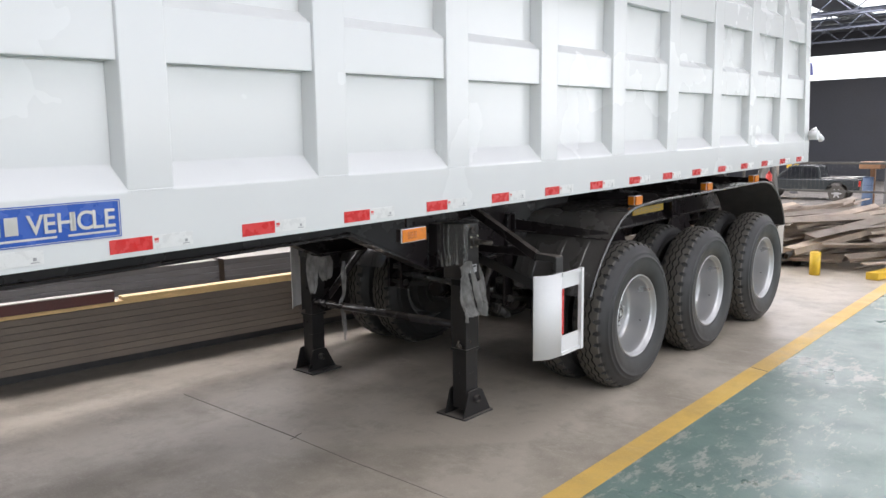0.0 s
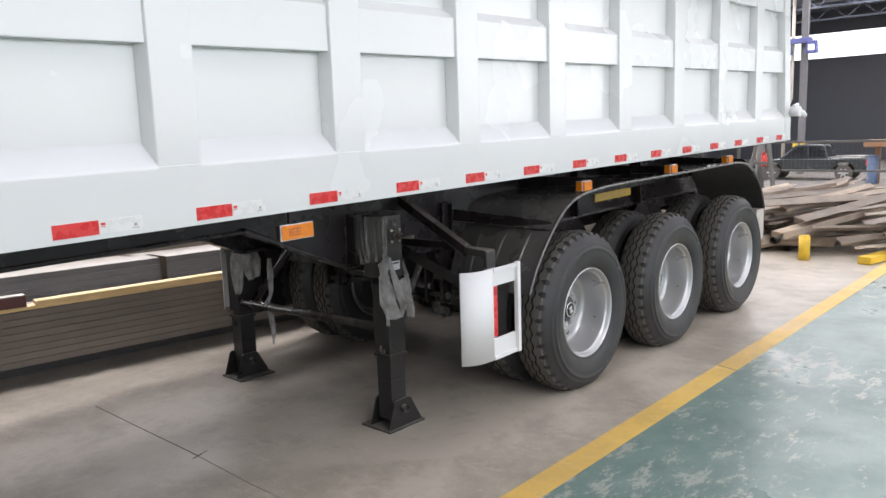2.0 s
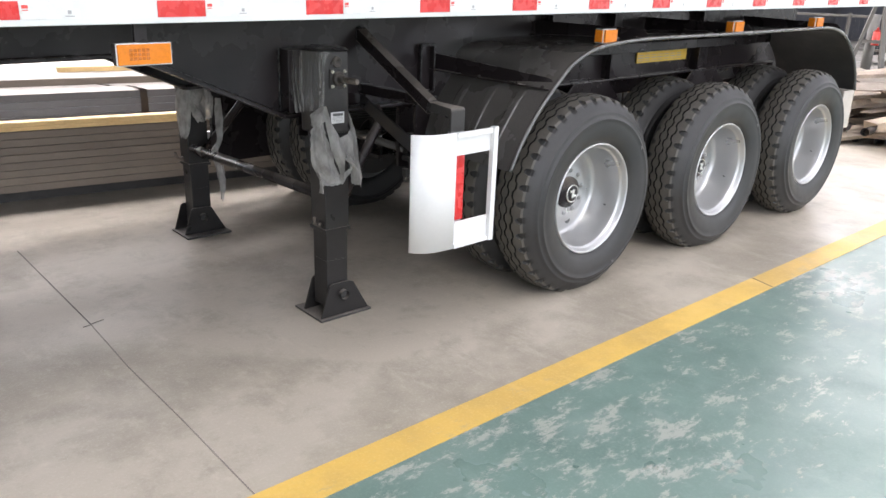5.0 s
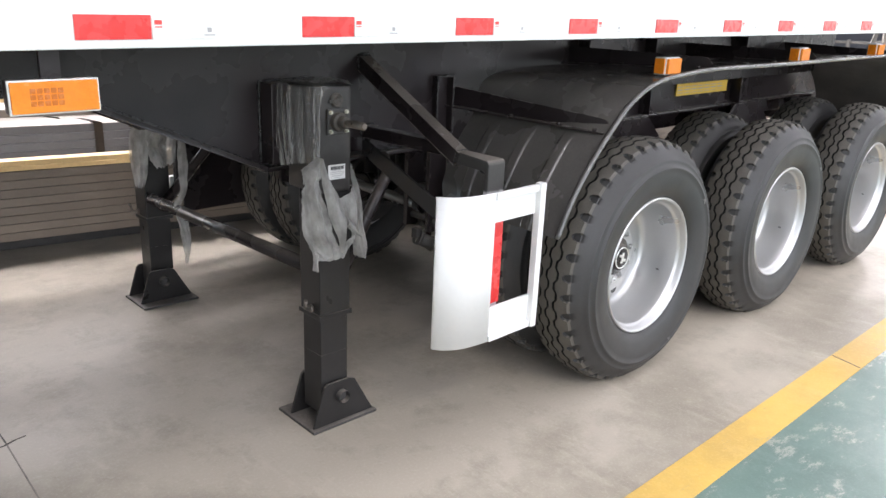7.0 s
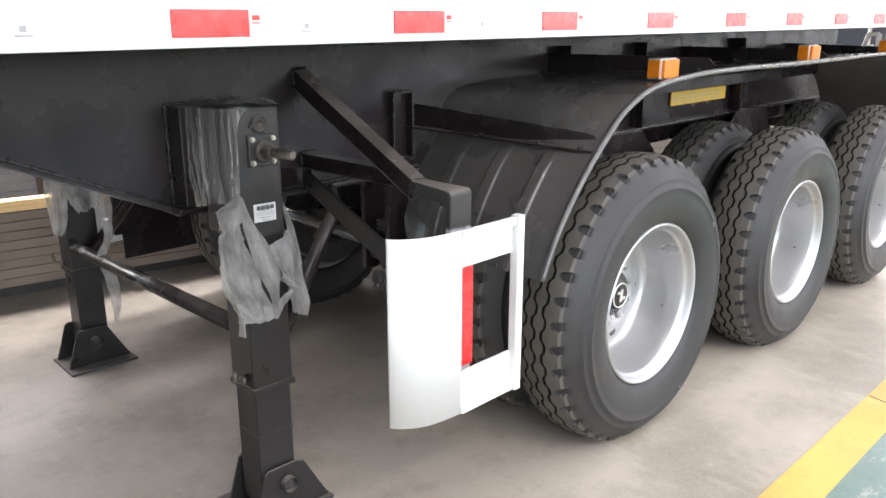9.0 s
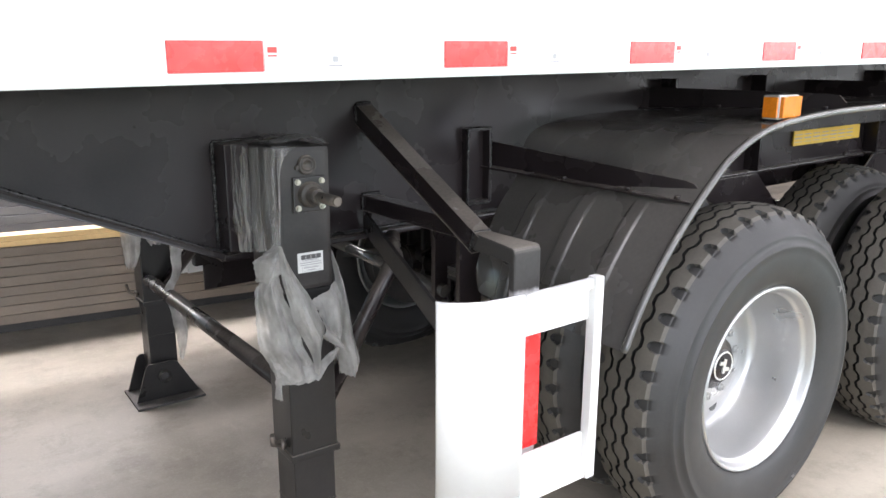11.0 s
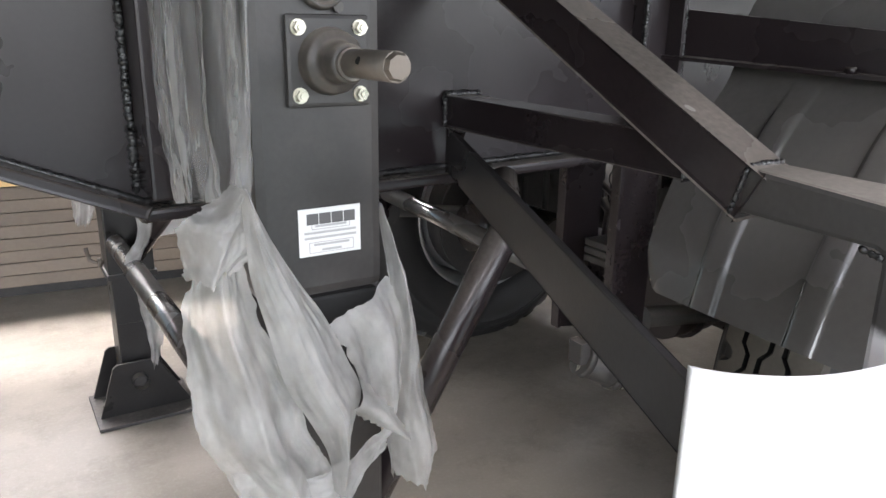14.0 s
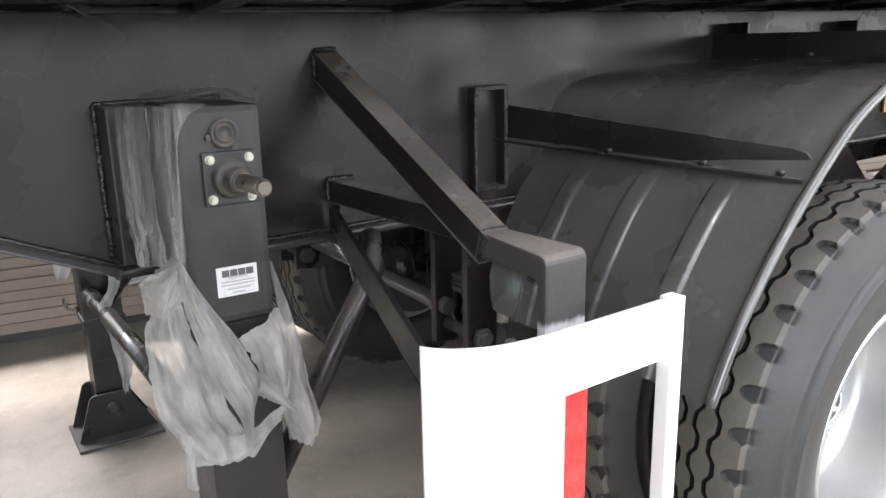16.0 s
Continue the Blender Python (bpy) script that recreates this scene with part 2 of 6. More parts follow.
def floor_shade(name, base, dark, pale, rough, worn=None, worn_from=0.52, worn_to=0.6):
    """A trodden floor: broad blotches, streaks and grain; worn: the colour that shows where the paint is gone."""
    m = bpy.data.materials.new(name)
    m.use_nodes = True
    n, l = m.node_tree.nodes, m.node_tree.links
    b = n["Principled BSDF"]
    tc = n.new("ShaderNodeTexCoord")

    def noise_at(scale, detail=5.0, rough_n=0.6, stretch=(1, 1, 1)):
        mp = n.new("ShaderNodeMapping")
        mp.inputs["Scale"].default_value = stretch
        l.new(tc.outputs["Object"], mp.inputs["Vector"])
        t = n.new("ShaderNodeTexNoise")
        t.inputs["Scale"].default_value, t.inputs["Detail"].default_value, t.inputs["Roughness"].default_value = scale, detail, rough_n
        l.new(mp.outputs[0], t.inputs["Vector"])
        return t.outputs["Fac"]

    def blend(fac, a, c, lo, hi, amount=1.0):
        r = n.new("ShaderNodeMapRange")
        r.inputs["From Min"].default_value, r.inputs["From Max"].default_value, r.inputs["To Max"].default_value = lo, hi, amount
        l.new(fac, r.inputs["Value"])
        x = n.new("ShaderNodeMix")
        x.data_type = "RGBA"
        l.new(r.outputs[0], x.inputs["Factor"])
        for slot, v in ((6, a), (7, c)):
            if isinstance(v, tuple):
                x.inputs[slot].default_value = (*v, 1)
            else:
                l.new(v, x.inputs[slot])
        return x.outputs[2]

    c = blend(noise_at(0.55), base, dark, 0.48, 0.70, 0.8)
    c = blend(noise_at(2.6, 6.0, 0.7), c, dark, 0.54, 0.72, 0.55)
    c = blend(noise_at(1.7, stretch=(0.45, 1.3, 1)), c, pale, 0.52, 0.75, 0.6)
    c = blend(noise_at(1.1, 8.0, 0.72), c, dark, 0.48, 0.64, 0.6)
    c = blend(noise_at(4.2, 8.0, 0.75), c, dark, 0.52, 0.68, 0.55)
    c = blend(noise_at(3.1, 8.0, 0.75, (1.5, 0.6, 1)), c, pale, 0.55, 0.70, 0.5)
    c = blend(noise_at(16.0, 4.0), c, pale, 0.60, 0.75, 0.35)
    c = blend(noise_at(90.0, 2.0), c, pale, 0.5, 0.8, 0.35)
    if worn:
        wide = noise_at(0.5, 2.0)
        near = noise_at(8.0, 10.0, 0.78, (0.6, 1.2, 1))
        s = n.new("ShaderNodeMath")
        s.operation = "MULTIPLY_ADD"
        l.new(wide, s.inputs[0])
        s.inputs[1].default_value = 0.45
        l.new(near, s.inputs[2])
        t = n.new("ShaderNodeMath")
        t.operation = "SUBTRACT"
        l.new(s.outputs[0], t.inputs[0])
        t.inputs[1].default_value = 0.225
        c = blend(t.outputs[0], c, worn, worn_from, worn_to, 0.85)
    l.new(c, b.inputs["Base Color"])
    rr = n.new("ShaderNodeMapRange")
    rr.inputs["From Min"].default_value, rr.inputs["From Max"].default_value = 0.35, 0.7
    rr.inputs["To Min"].default_value, rr.inputs["To Max"].default_value = rough - 0.12, rough + 0.15
    l.new(noise_at(1.3), rr.inputs["Value"])
    l.new(rr.outputs[0], b.inputs["Roughness"])
    bp = n.new("ShaderNodeBump")
    bp.inputs["Strength"].default_value, bp.inputs["Distance"].default_value = 0.12, 0.003
    l.new(noise_at(120.0, 3.0), bp.inputs["Height"])
    l.new(bp.outputs[0], b.inputs["Normal"])
    return m


CONCRETE = floor_shade("trodden_concrete", (0.420, 0.375, 0.308), (0.257, 0.226, 0.180), (0.535, 0.485, 0.405), 0.46)
DARK_FLOOR = floor_shade("dark_trodden_floor", (0.19, 0.172, 0.155), (0.11, 0.10, 0.09), (0.25, 0.23, 0.205), 0.6)
GREEN_FLOOR = floor_shade("worn_green_floor_paint", (0.16, 0.235, 0.205), (0.11, 0.17, 0.15), (0.24, 0.31, 0.28), 0.36, (0.37, 0.375, 0.335), 0.572, 0.63)
LINE_PAINT = floor_shade("worn_yellow_line_paint", (0.70, 0.455, 0.105), (0.52, 0.34, 0.10), (0.76, 0.54, 0.19), 0.5, (0.42, 0.33, 0.18), 0.62, 0.75)


def film_shade(name, clear_lo, clear_hi, tone, tall=1.0, wide=1.6):
    """Torn milky plastic film."""
    m = bpy.data.materials.new(name)
    m.use_nodes = True
    n, l = m.node_tree.nodes, m.node_tree.links
    b, out = n["Principled BSDF"], n["Material Output"]
    tc = n.new("ShaderNodeTexCoord")
    mp = n.new("ShaderNodeMapping")
    mp.inputs["Scale"].default_value = (wide, wide, tall)
    l.new(tc.outputs["Object"], mp.inputs["Vector"])
    t = n.new("ShaderNodeTexNoise")
    t.inputs["Scale"].default_value, t.inputs["Detail"].default_value = 14.0, 5.0
    l.new(mp.outputs[0], t.inputs["Vector"])
    b.inputs["Base Color"].default_value = (tone, tone * 0.98, tone * 0.95, 1)
    b.inputs["Roughness"].default_value = 0.4
    bp = n.new("ShaderNodeBump")
    cr = n.new("ShaderNodeTexNoise")
    cr.noise_type = "RIDGED_MULTIFRACTAL"
    cr.inputs["Scale"].default_value, cr.inputs["Detail"].default_value, cr.inputs["Distortion"].default_value = 20.0, 3.0, 0.6
    l.new(mp.outputs[0], cr.inputs["Vector"])
    bp.inputs["Strength"].default_value, bp.inputs["Distance"].default_value = 0.7, 0.005
    l.new(cr.outputs["Fac"], bp.inputs["Height"])
    l.new(bp.outputs[0], b.inputs["Normal"])
    tl = n.new("ShaderNodeBsdfTranslucent")
    tl.inputs["Color"].default_value = (tone, tone * 0.98, tone * 0.96, 1)
    a = n.new("ShaderNodeMixShader")
    a.inputs[0].default_value = 0.3
    l.new(b.outputs[0], a.inputs[1])
    l.new(tl.outputs[0], a.inputs[2])
    tr = n.new("ShaderNodeBsdfTransparent")
    r = n.new("ShaderNodeMapRange")
    r.inputs["From Min"].default_value, r.inputs["From Max"].default_value = 0.35, 0.65
    r.inputs["To Min"].default_value, r.inputs["To Max"].default_value = clear_lo, clear_hi
    l.new(t.outputs["Fac"], r.inputs["Value"])
    mx = n.new("ShaderNodeMixShader")
    l.new(r.outputs[0], mx.inputs[0])
    l.new(a.outputs[0], mx.inputs[1])
    l.new(tr.outputs[0], mx.inputs[2])
    l.new(mx.outputs[0], out.inputs["Surface"])
    return m


FILM = film_shade("torn_plastic_film", 0.22, 0.55, 0.44)
FILM_CLEAR = film_shade("tight_plastic_film", 0.44, 0.97, 0.42, 0.16, 3.6)


def oversprayed(m, z_white, z_clean):
    """White paint mist over a surface: full below the first height, gone above the second."""
    n, l = m.node_tree.nodes, m.node_tree.links
    base = n["Principled BSDF"].inputs["Base Color"]
    under = base.links[0].from_socket
    tc = n.new("ShaderNodeTexCoord")
    sep = n.new("ShaderNodeSeparateXYZ")
    l.new(tc.outputs["Object"], sep.inputs[0])
    mist = n.new("ShaderNodeTexNoise")
    mist.inputs["Scale"].default_value, mist.inputs["Detail"].default_value = 60.0, 5.0
    l.new(tc.outputs["Object"], mist.inputs["Vector"])
    edge = n.new("ShaderNodeMath")
    edge.operation = "MULTIPLY_ADD"
    l.new(mist.outputs["Fac"], edge.inputs[0])
    edge.inputs[1].default_value = 0.016
    l.new(sep.outputs["Z"], edge.inputs[2])
    fade = n.new("ShaderNodeMapRange")
    fade.interpolation_type = "SMOOTHERSTEP"
    fade.inputs["From Min"].default_value, fade.inputs["From Max"].default_value = z_white, z_clean
    fade.inputs["To Min"].default_value, fade.inputs["To Max"].default_value = 0.95, 0.0
    l.new(edge.outputs[0], fade.inputs["Value"])
    mix = n.new("ShaderNodeMix")
    mix.data_type = "RGBA"
    l.new(fade.outputs[0], mix.inputs["Factor"])
    l.new(under, mix.inputs[6])
    mix.inputs[7].default_value = (0.72, 0.72, 0.72, 1)
    l.new(mix.outputs[2], base)
    return m


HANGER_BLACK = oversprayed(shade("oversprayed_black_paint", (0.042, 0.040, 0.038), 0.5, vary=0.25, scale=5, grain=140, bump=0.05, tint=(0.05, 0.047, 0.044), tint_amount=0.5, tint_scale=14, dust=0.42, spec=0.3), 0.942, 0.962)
FAINT = shade("faint_floor_joint", (0.24, 0.215, 0.19), 0.9, vary=0.3, scale=20, bump=0.1)


def glow_shade(name, colour, strength):
    m = bpy.data.materials.new(name)
    m.use_nodes = True
    n, l = m.node_tree.nodes, m.node_tree.links
    e = n.new("ShaderNodeEmission")
    e.inputs["Color"].default_value, e.inputs["Strength"].default_value = (*colour, 1), strength
    l.new(e.outputs[0], n["Material Output"].inputs["Surface"])
    return m


# the flood lamp's violet glare is put into its housing colour
LAMP_GLARE = shade("violet_lamp_glare", (0.10, 0.11, 0.30), 0.4, vary=0.12, bump=0.02)
LAMP_GLOW = glow_shade("lit_lamp_lens", (0.85, 0.88, 1.0), 3.0)
SKY_GLOW = glow_shade("overcast_sky", (0.95, 0.98, 1.0), 2.2)


# ---- mesh helpers ----
SLOPE = 0.0187  # the trailer stands nose down on its legs


def add_box(bm, lo, hi, bevel=0.0):
    """A box between two corners, its edges bevelled."""
    made = bmesh.ops.create_cube(bm, size=1.0)
    vs = made["verts"]
    for v in vs:
        for i in range(3):
            v.co[i] = (lo[i] + hi[i]) / 2 + v.co[i] * (hi[i] - lo[i])
    if bevel:
        es = {e for v in vs for e in v.link_edges}
        bmesh.ops.bevel(bm, geom=list(es), offset=bevel, segments=2, affect="EDGES", profile=0.6)
    return bm


def add_bar(bm, a, b, w, h, bevel=0.003, up=(0, 0, 1)):
    """A rectangular bar from a to b: w across, h along up."""
    a, b = Vector(a), Vector(b)
    d = (b - a)
    x = d.normalized()
    side = x.cross(Vector(up)).normalized()
    top = side.cross(x).normalized()
    made = bmesh.ops.create_cube(bm, size=1.0)
    vs = made["verts"]
    mid = (a + b) / 2
    for v in vs:
        c = v.co.copy()
        v.co = mid + x * c.x * d.length + side * c.y * w + top * c.z * h
    if bevel:
        es = {e for v in vs for e in v.link_edges}
        bmesh.ops.bevel(bm, geom=list(es), offset=bevel, segments=2, affect="EDGES", profile=0.6)
    return bm


def add_tube(bm, pts, r, seg=14, cap=True, side=None):
    """A round bar along points, of one radius or one for each point."""
    pts = [Vector(p) for p in pts]
    rings = []
    for i, p in enumerate(pts):
        d = (pts[min(i + 1, len(pts) - 1)] - pts[max(i - 1, 0)]).normalized()
        ref = Vector(side) if side else Vector((0, 0, 1)) if abs(d.z) < 0.9 else Vector((1, 0, 0))
        u = d.cross(ref).normalized()
        w = d.cross(u).normalized()
        rings.append([bm.verts.new(p + (u * math.cos(k * math.tau / seg) + w * math.sin(k * math.tau / seg)) * (r[i] if isinstance(r, list) else r)) for k in range(seg)])
    for ra, rb in zip(rings, rings[1:]):
        for k in range(seg):
            f = bm.faces.new((ra[k], ra[(k + 1) % seg], rb[(k + 1) % seg], rb[k]))
            f.smooth = True
    if cap:
        bm.faces.new(rings[0][::-1])
        bm.faces.new(rings[-1])
    return bm


def add_prism(bm, outline, axis, a, b, bevel=0.0):
    """An outline of 2D points, thickened along an axis from a to b."""
    def put(p, t):
        return {"x": (t, p[0], p[1]), "y": (p[0], t, p[1]), "z": (p[0], p[1], t)}[axis]
    va = [bm.verts.new(put(p, a)) for p in outline]
    vb = [bm.verts.new(put(p, b)) for p in outline]
    fs = [bm.faces.new(va), bm.faces.new(vb[::-1])]
    n = len(outline)
    for i in range(n):
        fs.append(bm.faces.new((va[i], vb[i], vb[(i + 1) % n], va[(i + 1) % n])))
    bmesh.ops.recalc_face_normals(bm, faces=fs)
    if bevel:
        bmesh.ops.bevel(bm, geom=list({e for f in fs for e in f.edges}), offset=bevel, segments=2, affect="EDGES", profile=0.6)
    return bm


def add_sheet(bm, grid, thick=0.0):
    """A sheet through a grid of places, smooth; thick: closed below by a second skin."""
    rows = [[bm.verts.new(p) for p in row] for row in grid]
    for ra, rb in zip(rows, rows[1:]):
        for k in range(len(ra) - 1):
            f = bm.faces.new((ra[k], ra[k + 1], rb[k + 1], rb[k]))
            f.smooth = True
    return bm


def add_lathe(bm, profile, seg, axis_y=True, smooth=True):
    """A profile of (radius, y) turned round the y axis."""
    rings = [[bm.verts.new((r * math.cos(k * math.tau / seg), y, r * math.sin(k * math.tau / seg))) for k in range(seg)] for r, y in profile]
    for ra, rb in zip(rings, rings[1:]):
        for k in range(seg):
            f = bm.faces.new((ra[k], ra[(k + 1) % seg], rb[(k + 1) % seg], rb[k]))
            f.smooth = smooth
    return bm


def add_letter(bm, letter, x, z, cap, y):
    """A raised capital in the built-in font, standing on the side's face with its foot at z."""
    data = bpy.data.curves.new("letter", "FONT")
    data.body, data.size, data.extrude, data.offset = letter, cap / 0.70, 0.002, 0.0012
    ob = bpy.data.objects.new("letter", data)
    bpy.context.scene.collection.objects.link(ob)
    me = bpy.data.meshes.new_from_object(ob.evaluated_get(bpy.context.evaluated_depsgraph_get()))
    bpy.data.objects.remove(ob)
    me.transform(Matrix(((0.92, 0, 0, x), (0, 0, -1, y + 0.002), (0, 1, 0, z), (0, 0, 0, 1))))
    bm.from_mesh(me)
    bpy.data.meshes.remove(me)
    bpy.data.curves.remove(data)
    return bm


def smooth_line(pts, per=6):
    """A soft curve through 2D points."""
    out = []
    n = len(pts)
    for i in range(n - 1):
        p0, p1, p2, p3 = pts[max(0, i - 1)], pts[i], pts[i + 1], pts[min(n - 1, i + 2)]
        for k in range(per):
            t = k / per
            out.append(tuple(0.5 * (2 * p1[c] + (p2[c] - p0[c]) * t + (2 * p0[c] - 5 * p1[c] + 4 * p2[c] - p3[c]) * t * t + (3 * p1[c] - p0[c] - 3 * p2[c] + p3[c]) * t ** 3) for c in range(2)))
    out.append(pts[-1])
    return out


def mesh_of(name, bm, material, tilt=False):
    if tilt:
        for v in bm.verts:
            v.co.z += SLOPE * v.co.x
    me = bpy.data.meshes.new(name)
    bm.normal_update()
    bm.to_mesh(me)
    bm.free()
    me.materials.append(material)
    return me


def part(name, bm, material, parent, label="", tilt=False):
    """One mesh object under a thing or under a part."""
    ob = new(name, mesh_of(name, bm, material, tilt))
    ob.parent = parent
    if label:
        ob["label"] = label
    return ob


def shared(name, mesh, parent, m):
    ob = new(name, mesh)
    ob.parent = parent
    ob.matrix_local = m
    return ob


def thing(name, bm, material, label, category, group="", kind=""):
    return tagged(new(name, mesh_of(name, bm, material)), label, category, group, kind)


def B():
    return bmesh.new()


# ---- the hall ----
XW, XE, YS, YN, ZR = -22.0, 62.0, -13.0, 24.0, 10.0
XF, ZL = 13.6, -1.38  # the floor ends here; beyond it the lower bay
thing("floor", add_box(B(), (XW, -0.62, -0.2), (XF, YN, 0.0)), CONCRETE, "trodden grey-brown concrete factory floor", "floor", kind="structure")
thing("floor_green", add_box(B(), (XW, YS, -0.2), (XF, -0.62, 0.0)), GREEN_FLOOR, "worn green painted factory floor with bare patches", "floor", kind="structure")
thing("floor_line", add_box(B(), (XW, -0.625, 0.0), (13.0, -0.475, 0.003)), LINE_PAINT, "worn yellow walkway line painted on concrete", "floor marking", kind="structure")
thing("floor_lower", add_box(B(), (XF + 0.01, YS, ZL - 0.02), (XE, YN, ZL + 0.012)), DARK_FLOOR, "dark trodden floor of the lower bay", "floor", kind="structure")
ground = thing("ground", add_box(B(), (-400, -400, -1.9), (500, 400, ZL)), CONCRETE, "pale concrete yard outside the hall", "ground", kind="structure")


def wall_with_band(name, along, place, lo, hi, z0, z1, material, label, thick=0.25, gap=6.0):
    """A wall with a long open band between the heights z0 and z1, and posts across it."""
    ob = tagged(new(name), label, "wall", kind="structure")

    def piece(nm, a, b, za, zb, m):
        if along == "x":
            part(nm, add_box(B(), (a, place, za), (b, place + thick, zb)), m, ob)
        else:
            part(nm, add_box(B(), (place, a, za), (place + thick, b, zb)), m, ob)
    piece("lower_wall", lo, hi, ZL, z0, material)
    piece("upper_wall", lo, hi, z1, ZR, material)
    k = lo
    while k < hi:
        piece("wall_post", k, k + 0.25, z0, z1, material)
        k += gap
    return ob


wall_with_band("wall_south", "x", YS - 0.25, XW, XE, 1.4, 6.9, CONCRETE_WALL, "grey hall wall with a long window band")
wall_with_band("wall_east", "y", XE, YS, YN, 6.46, 8.35, DARK_WALL, "dark clad hall wall with an open bright band", gap=18.0)
# the north band is added for the fill lamp behind the stacks
wall_with_band("wall_north", "x", YN, XW, XE, 1.6, 7.4, DARK_WALL, "dark clad hall wall, unseen, with an added window band")
# unseen wall, its opening added to let in fill light
wall_west = tagged(new("wall_west"), "grey hall wall with an assumed, unseen gate opening for fill light", "wall", kind="structure")
for lo, hi in (((XW - 0.25, YS, ZL), (XW, -6.5, ZR)), ((XW - 0.25, 6.5, ZL), (XW, YN, ZR)), ((XW - 0.25, -6.5, 6.0), (XW, 6.5, ZR)), ((XW - 0.25, -6.5, ZL), (XW, 6.5, 0.0))):
    part("wall_panel", add_box(B(), lo, hi), CONCRETE_WALL, wall_west)
thing("backdrop", add_box(B(), (XE + 8, -60, ZL), (XE + 8.2, 70, 30)), SKY_GLOW, "pale overcast sky beyond the hall", "sky", kind="structure")
roof = tagged(new("ceiling"), "dark sheet roof with long roof lights", "ceiling", kind="structure")
edges = [YS - 0.25] + [e for yy in ROOF_LIGHTS for e in (yy - 1.0, yy + 1.0)] + [YN + 0.25]
roof_bm = B()
for a, b in zip(edges[::2], edges[1::2]):
    add_box(roof_bm, (XW, a, ZR), (XE, b, ZR + 0.15))
for yy in ROOF_LIGHTS:
    add_box(roof_bm, (XW, yy - 1.0, ZR), (-17, yy + 1.0, ZR + 0.15))
    add_box(roof_bm, (55, yy - 1.0, ZR), (XE, yy + 1.0, ZR + 0.15))
part("roof_sheet", roof_bm, ROOF, roof)
for i in range(12):
    bx = -16 + i * 6.6
    tb = B()
    add_box(tb, (bx, YS, 9.55), (bx + 0.16, YN, 9.9), 0.01)
    add_box(tb, (bx, YS, 8.7), (bx + 0.14, YN, 8.82), 0.01)
    for k in range(18):
        y0 = YS + k * 2.0
        add_bar(tb, (bx + 0.07, y0, 8.76), (bx + 0.07, y0 + 1.0, 9.6), 0.06, 0.06, 0)
        add_bar(tb, (bx + 0.07, y0 + 2.0, 8.76), (bx + 0.07, y0 + 1.0, 9.6), 0.06, 0.06, 0)
    tagged(thing("roof_truss", tb, ROOF_STEEL, "blue-grey painted steel roof truss", "roof truss", "roof trusses"), kind="structure")
joint = B()
faint = B()
for a, b in ((-0.55, 0.1), (0.1, 0.6), (0.6, 1.12)):
    add_bar(faint, (-0.868 + 0.006 * math.sin(a * 7), a, 0.0005), (-0.868 + 0.006 * math.sin(b * 7), b, 0.0005), 0.004, 0.003, 0)
thing("floor_joint", faint, FAINT, "faint filled joint in the concrete floor", "floor joint", kind="structure")
for a, b in ((1.13, 2.4),):
    add_bar(joint, (-0.868 + 0.006 * math.sin(a * 7), a, 0.0005), (-0.868 + 0.006 * math.sin(b * 7), b, 0.0005), 0.005, 0.003, 0)
for (ax, ay), (bx, by), w in (((-0.90, 1.112), (-0.87, 1.118), 0.004), ((-0.87, 1.118), (-0.83, 1.136), 0.006), ((-0.83, 1.136), (-0.795, 1.142), 0.003)):
    add_bar(joint, (ax, ay, 0.0005), (bx, by, 0.0005), w, 0.003, 0)
thing("floor_joint", joint, JOINT, "thin dark joint sawn across the concrete floor", "floor joint", kind="structure")
lj = B()
add_bar(lj, (2.29, -0.62, 0.003), (2.33, -0.48, 0.003), 0.006, 0.003, 0)
thing("line_crack", lj, JOINT, "dark crack across the yellow floor line", "floor crack", kind="structure")

# ---- the trailer: body ----
trailer = tagged(new("semi_trailer"), "white tipper semi-trailer on three axles with a black chassis", "trailer")
ZB = 1.432  # the body's lower edge at x = 0
YC = 1.345  # the trailer's middle
YF = 2 * YC  # its far side
X0, X1 = -5.4, 5.2


def T(name, bm, material, parent=None, label=""):
    return part(name, bm, material, parent or trailer, label, tilt=True)


# lower rail: an upright face with a sloping ledge above
T("lower_rail", add_prism(B(), [(0.0, ZB), (0.0, ZB + 0.222), (0.004, ZB + 0.230), (0.068, ZB + 0.312), (0.072, ZB + 0.322), (0.09, ZB + 0.322), (0.09, ZB + 0.03), (0.05, ZB)], "x", X0, X1, 0.004), WHITE, None, "white folded lower side rail")
T("side_sheet", add_box(B(), (X0, 0.07, ZB + 0.2), (X1 - 0.1, 0.078, 3.3)), WHITE)
T("middle_rail", add_prism(B(), [(0.016, 2.092), (0.016, 2.285), (0.07, 2.335), (0.07, 2.092)], "x", X0, X1 - 0.16, 0.004), WHITE)
T("upper_rail", add_prism(B(), [(0.016, 2.655), (0.016, 2.85), (0.07, 2.90), (0.07, 2.655)], "x", X0, X1 - 0.16, 0.004), WHITE)
T("top_rail", add_box(B(), (X0, -0.01, 3.2), (X1 - 0.2, 0.09, 3.34), 0.01), WHITE)
rib_x = []
for i in range(-5, 7):
    cx = -0.61 + 0.822 * i
    if cx < X0 + 0.2 or cx > 5.0:
        continue
    rib_x.append(cx)
rib_bm = B()
zb, zt = ZB + 0.225, 3.21
low = [(-0.108, 0.07), (-0.085, 0.003), (0.085, 0.003), (0.108, 0.07)]
add_prism(rib_bm, low, "z", zb, zt, 0.006)
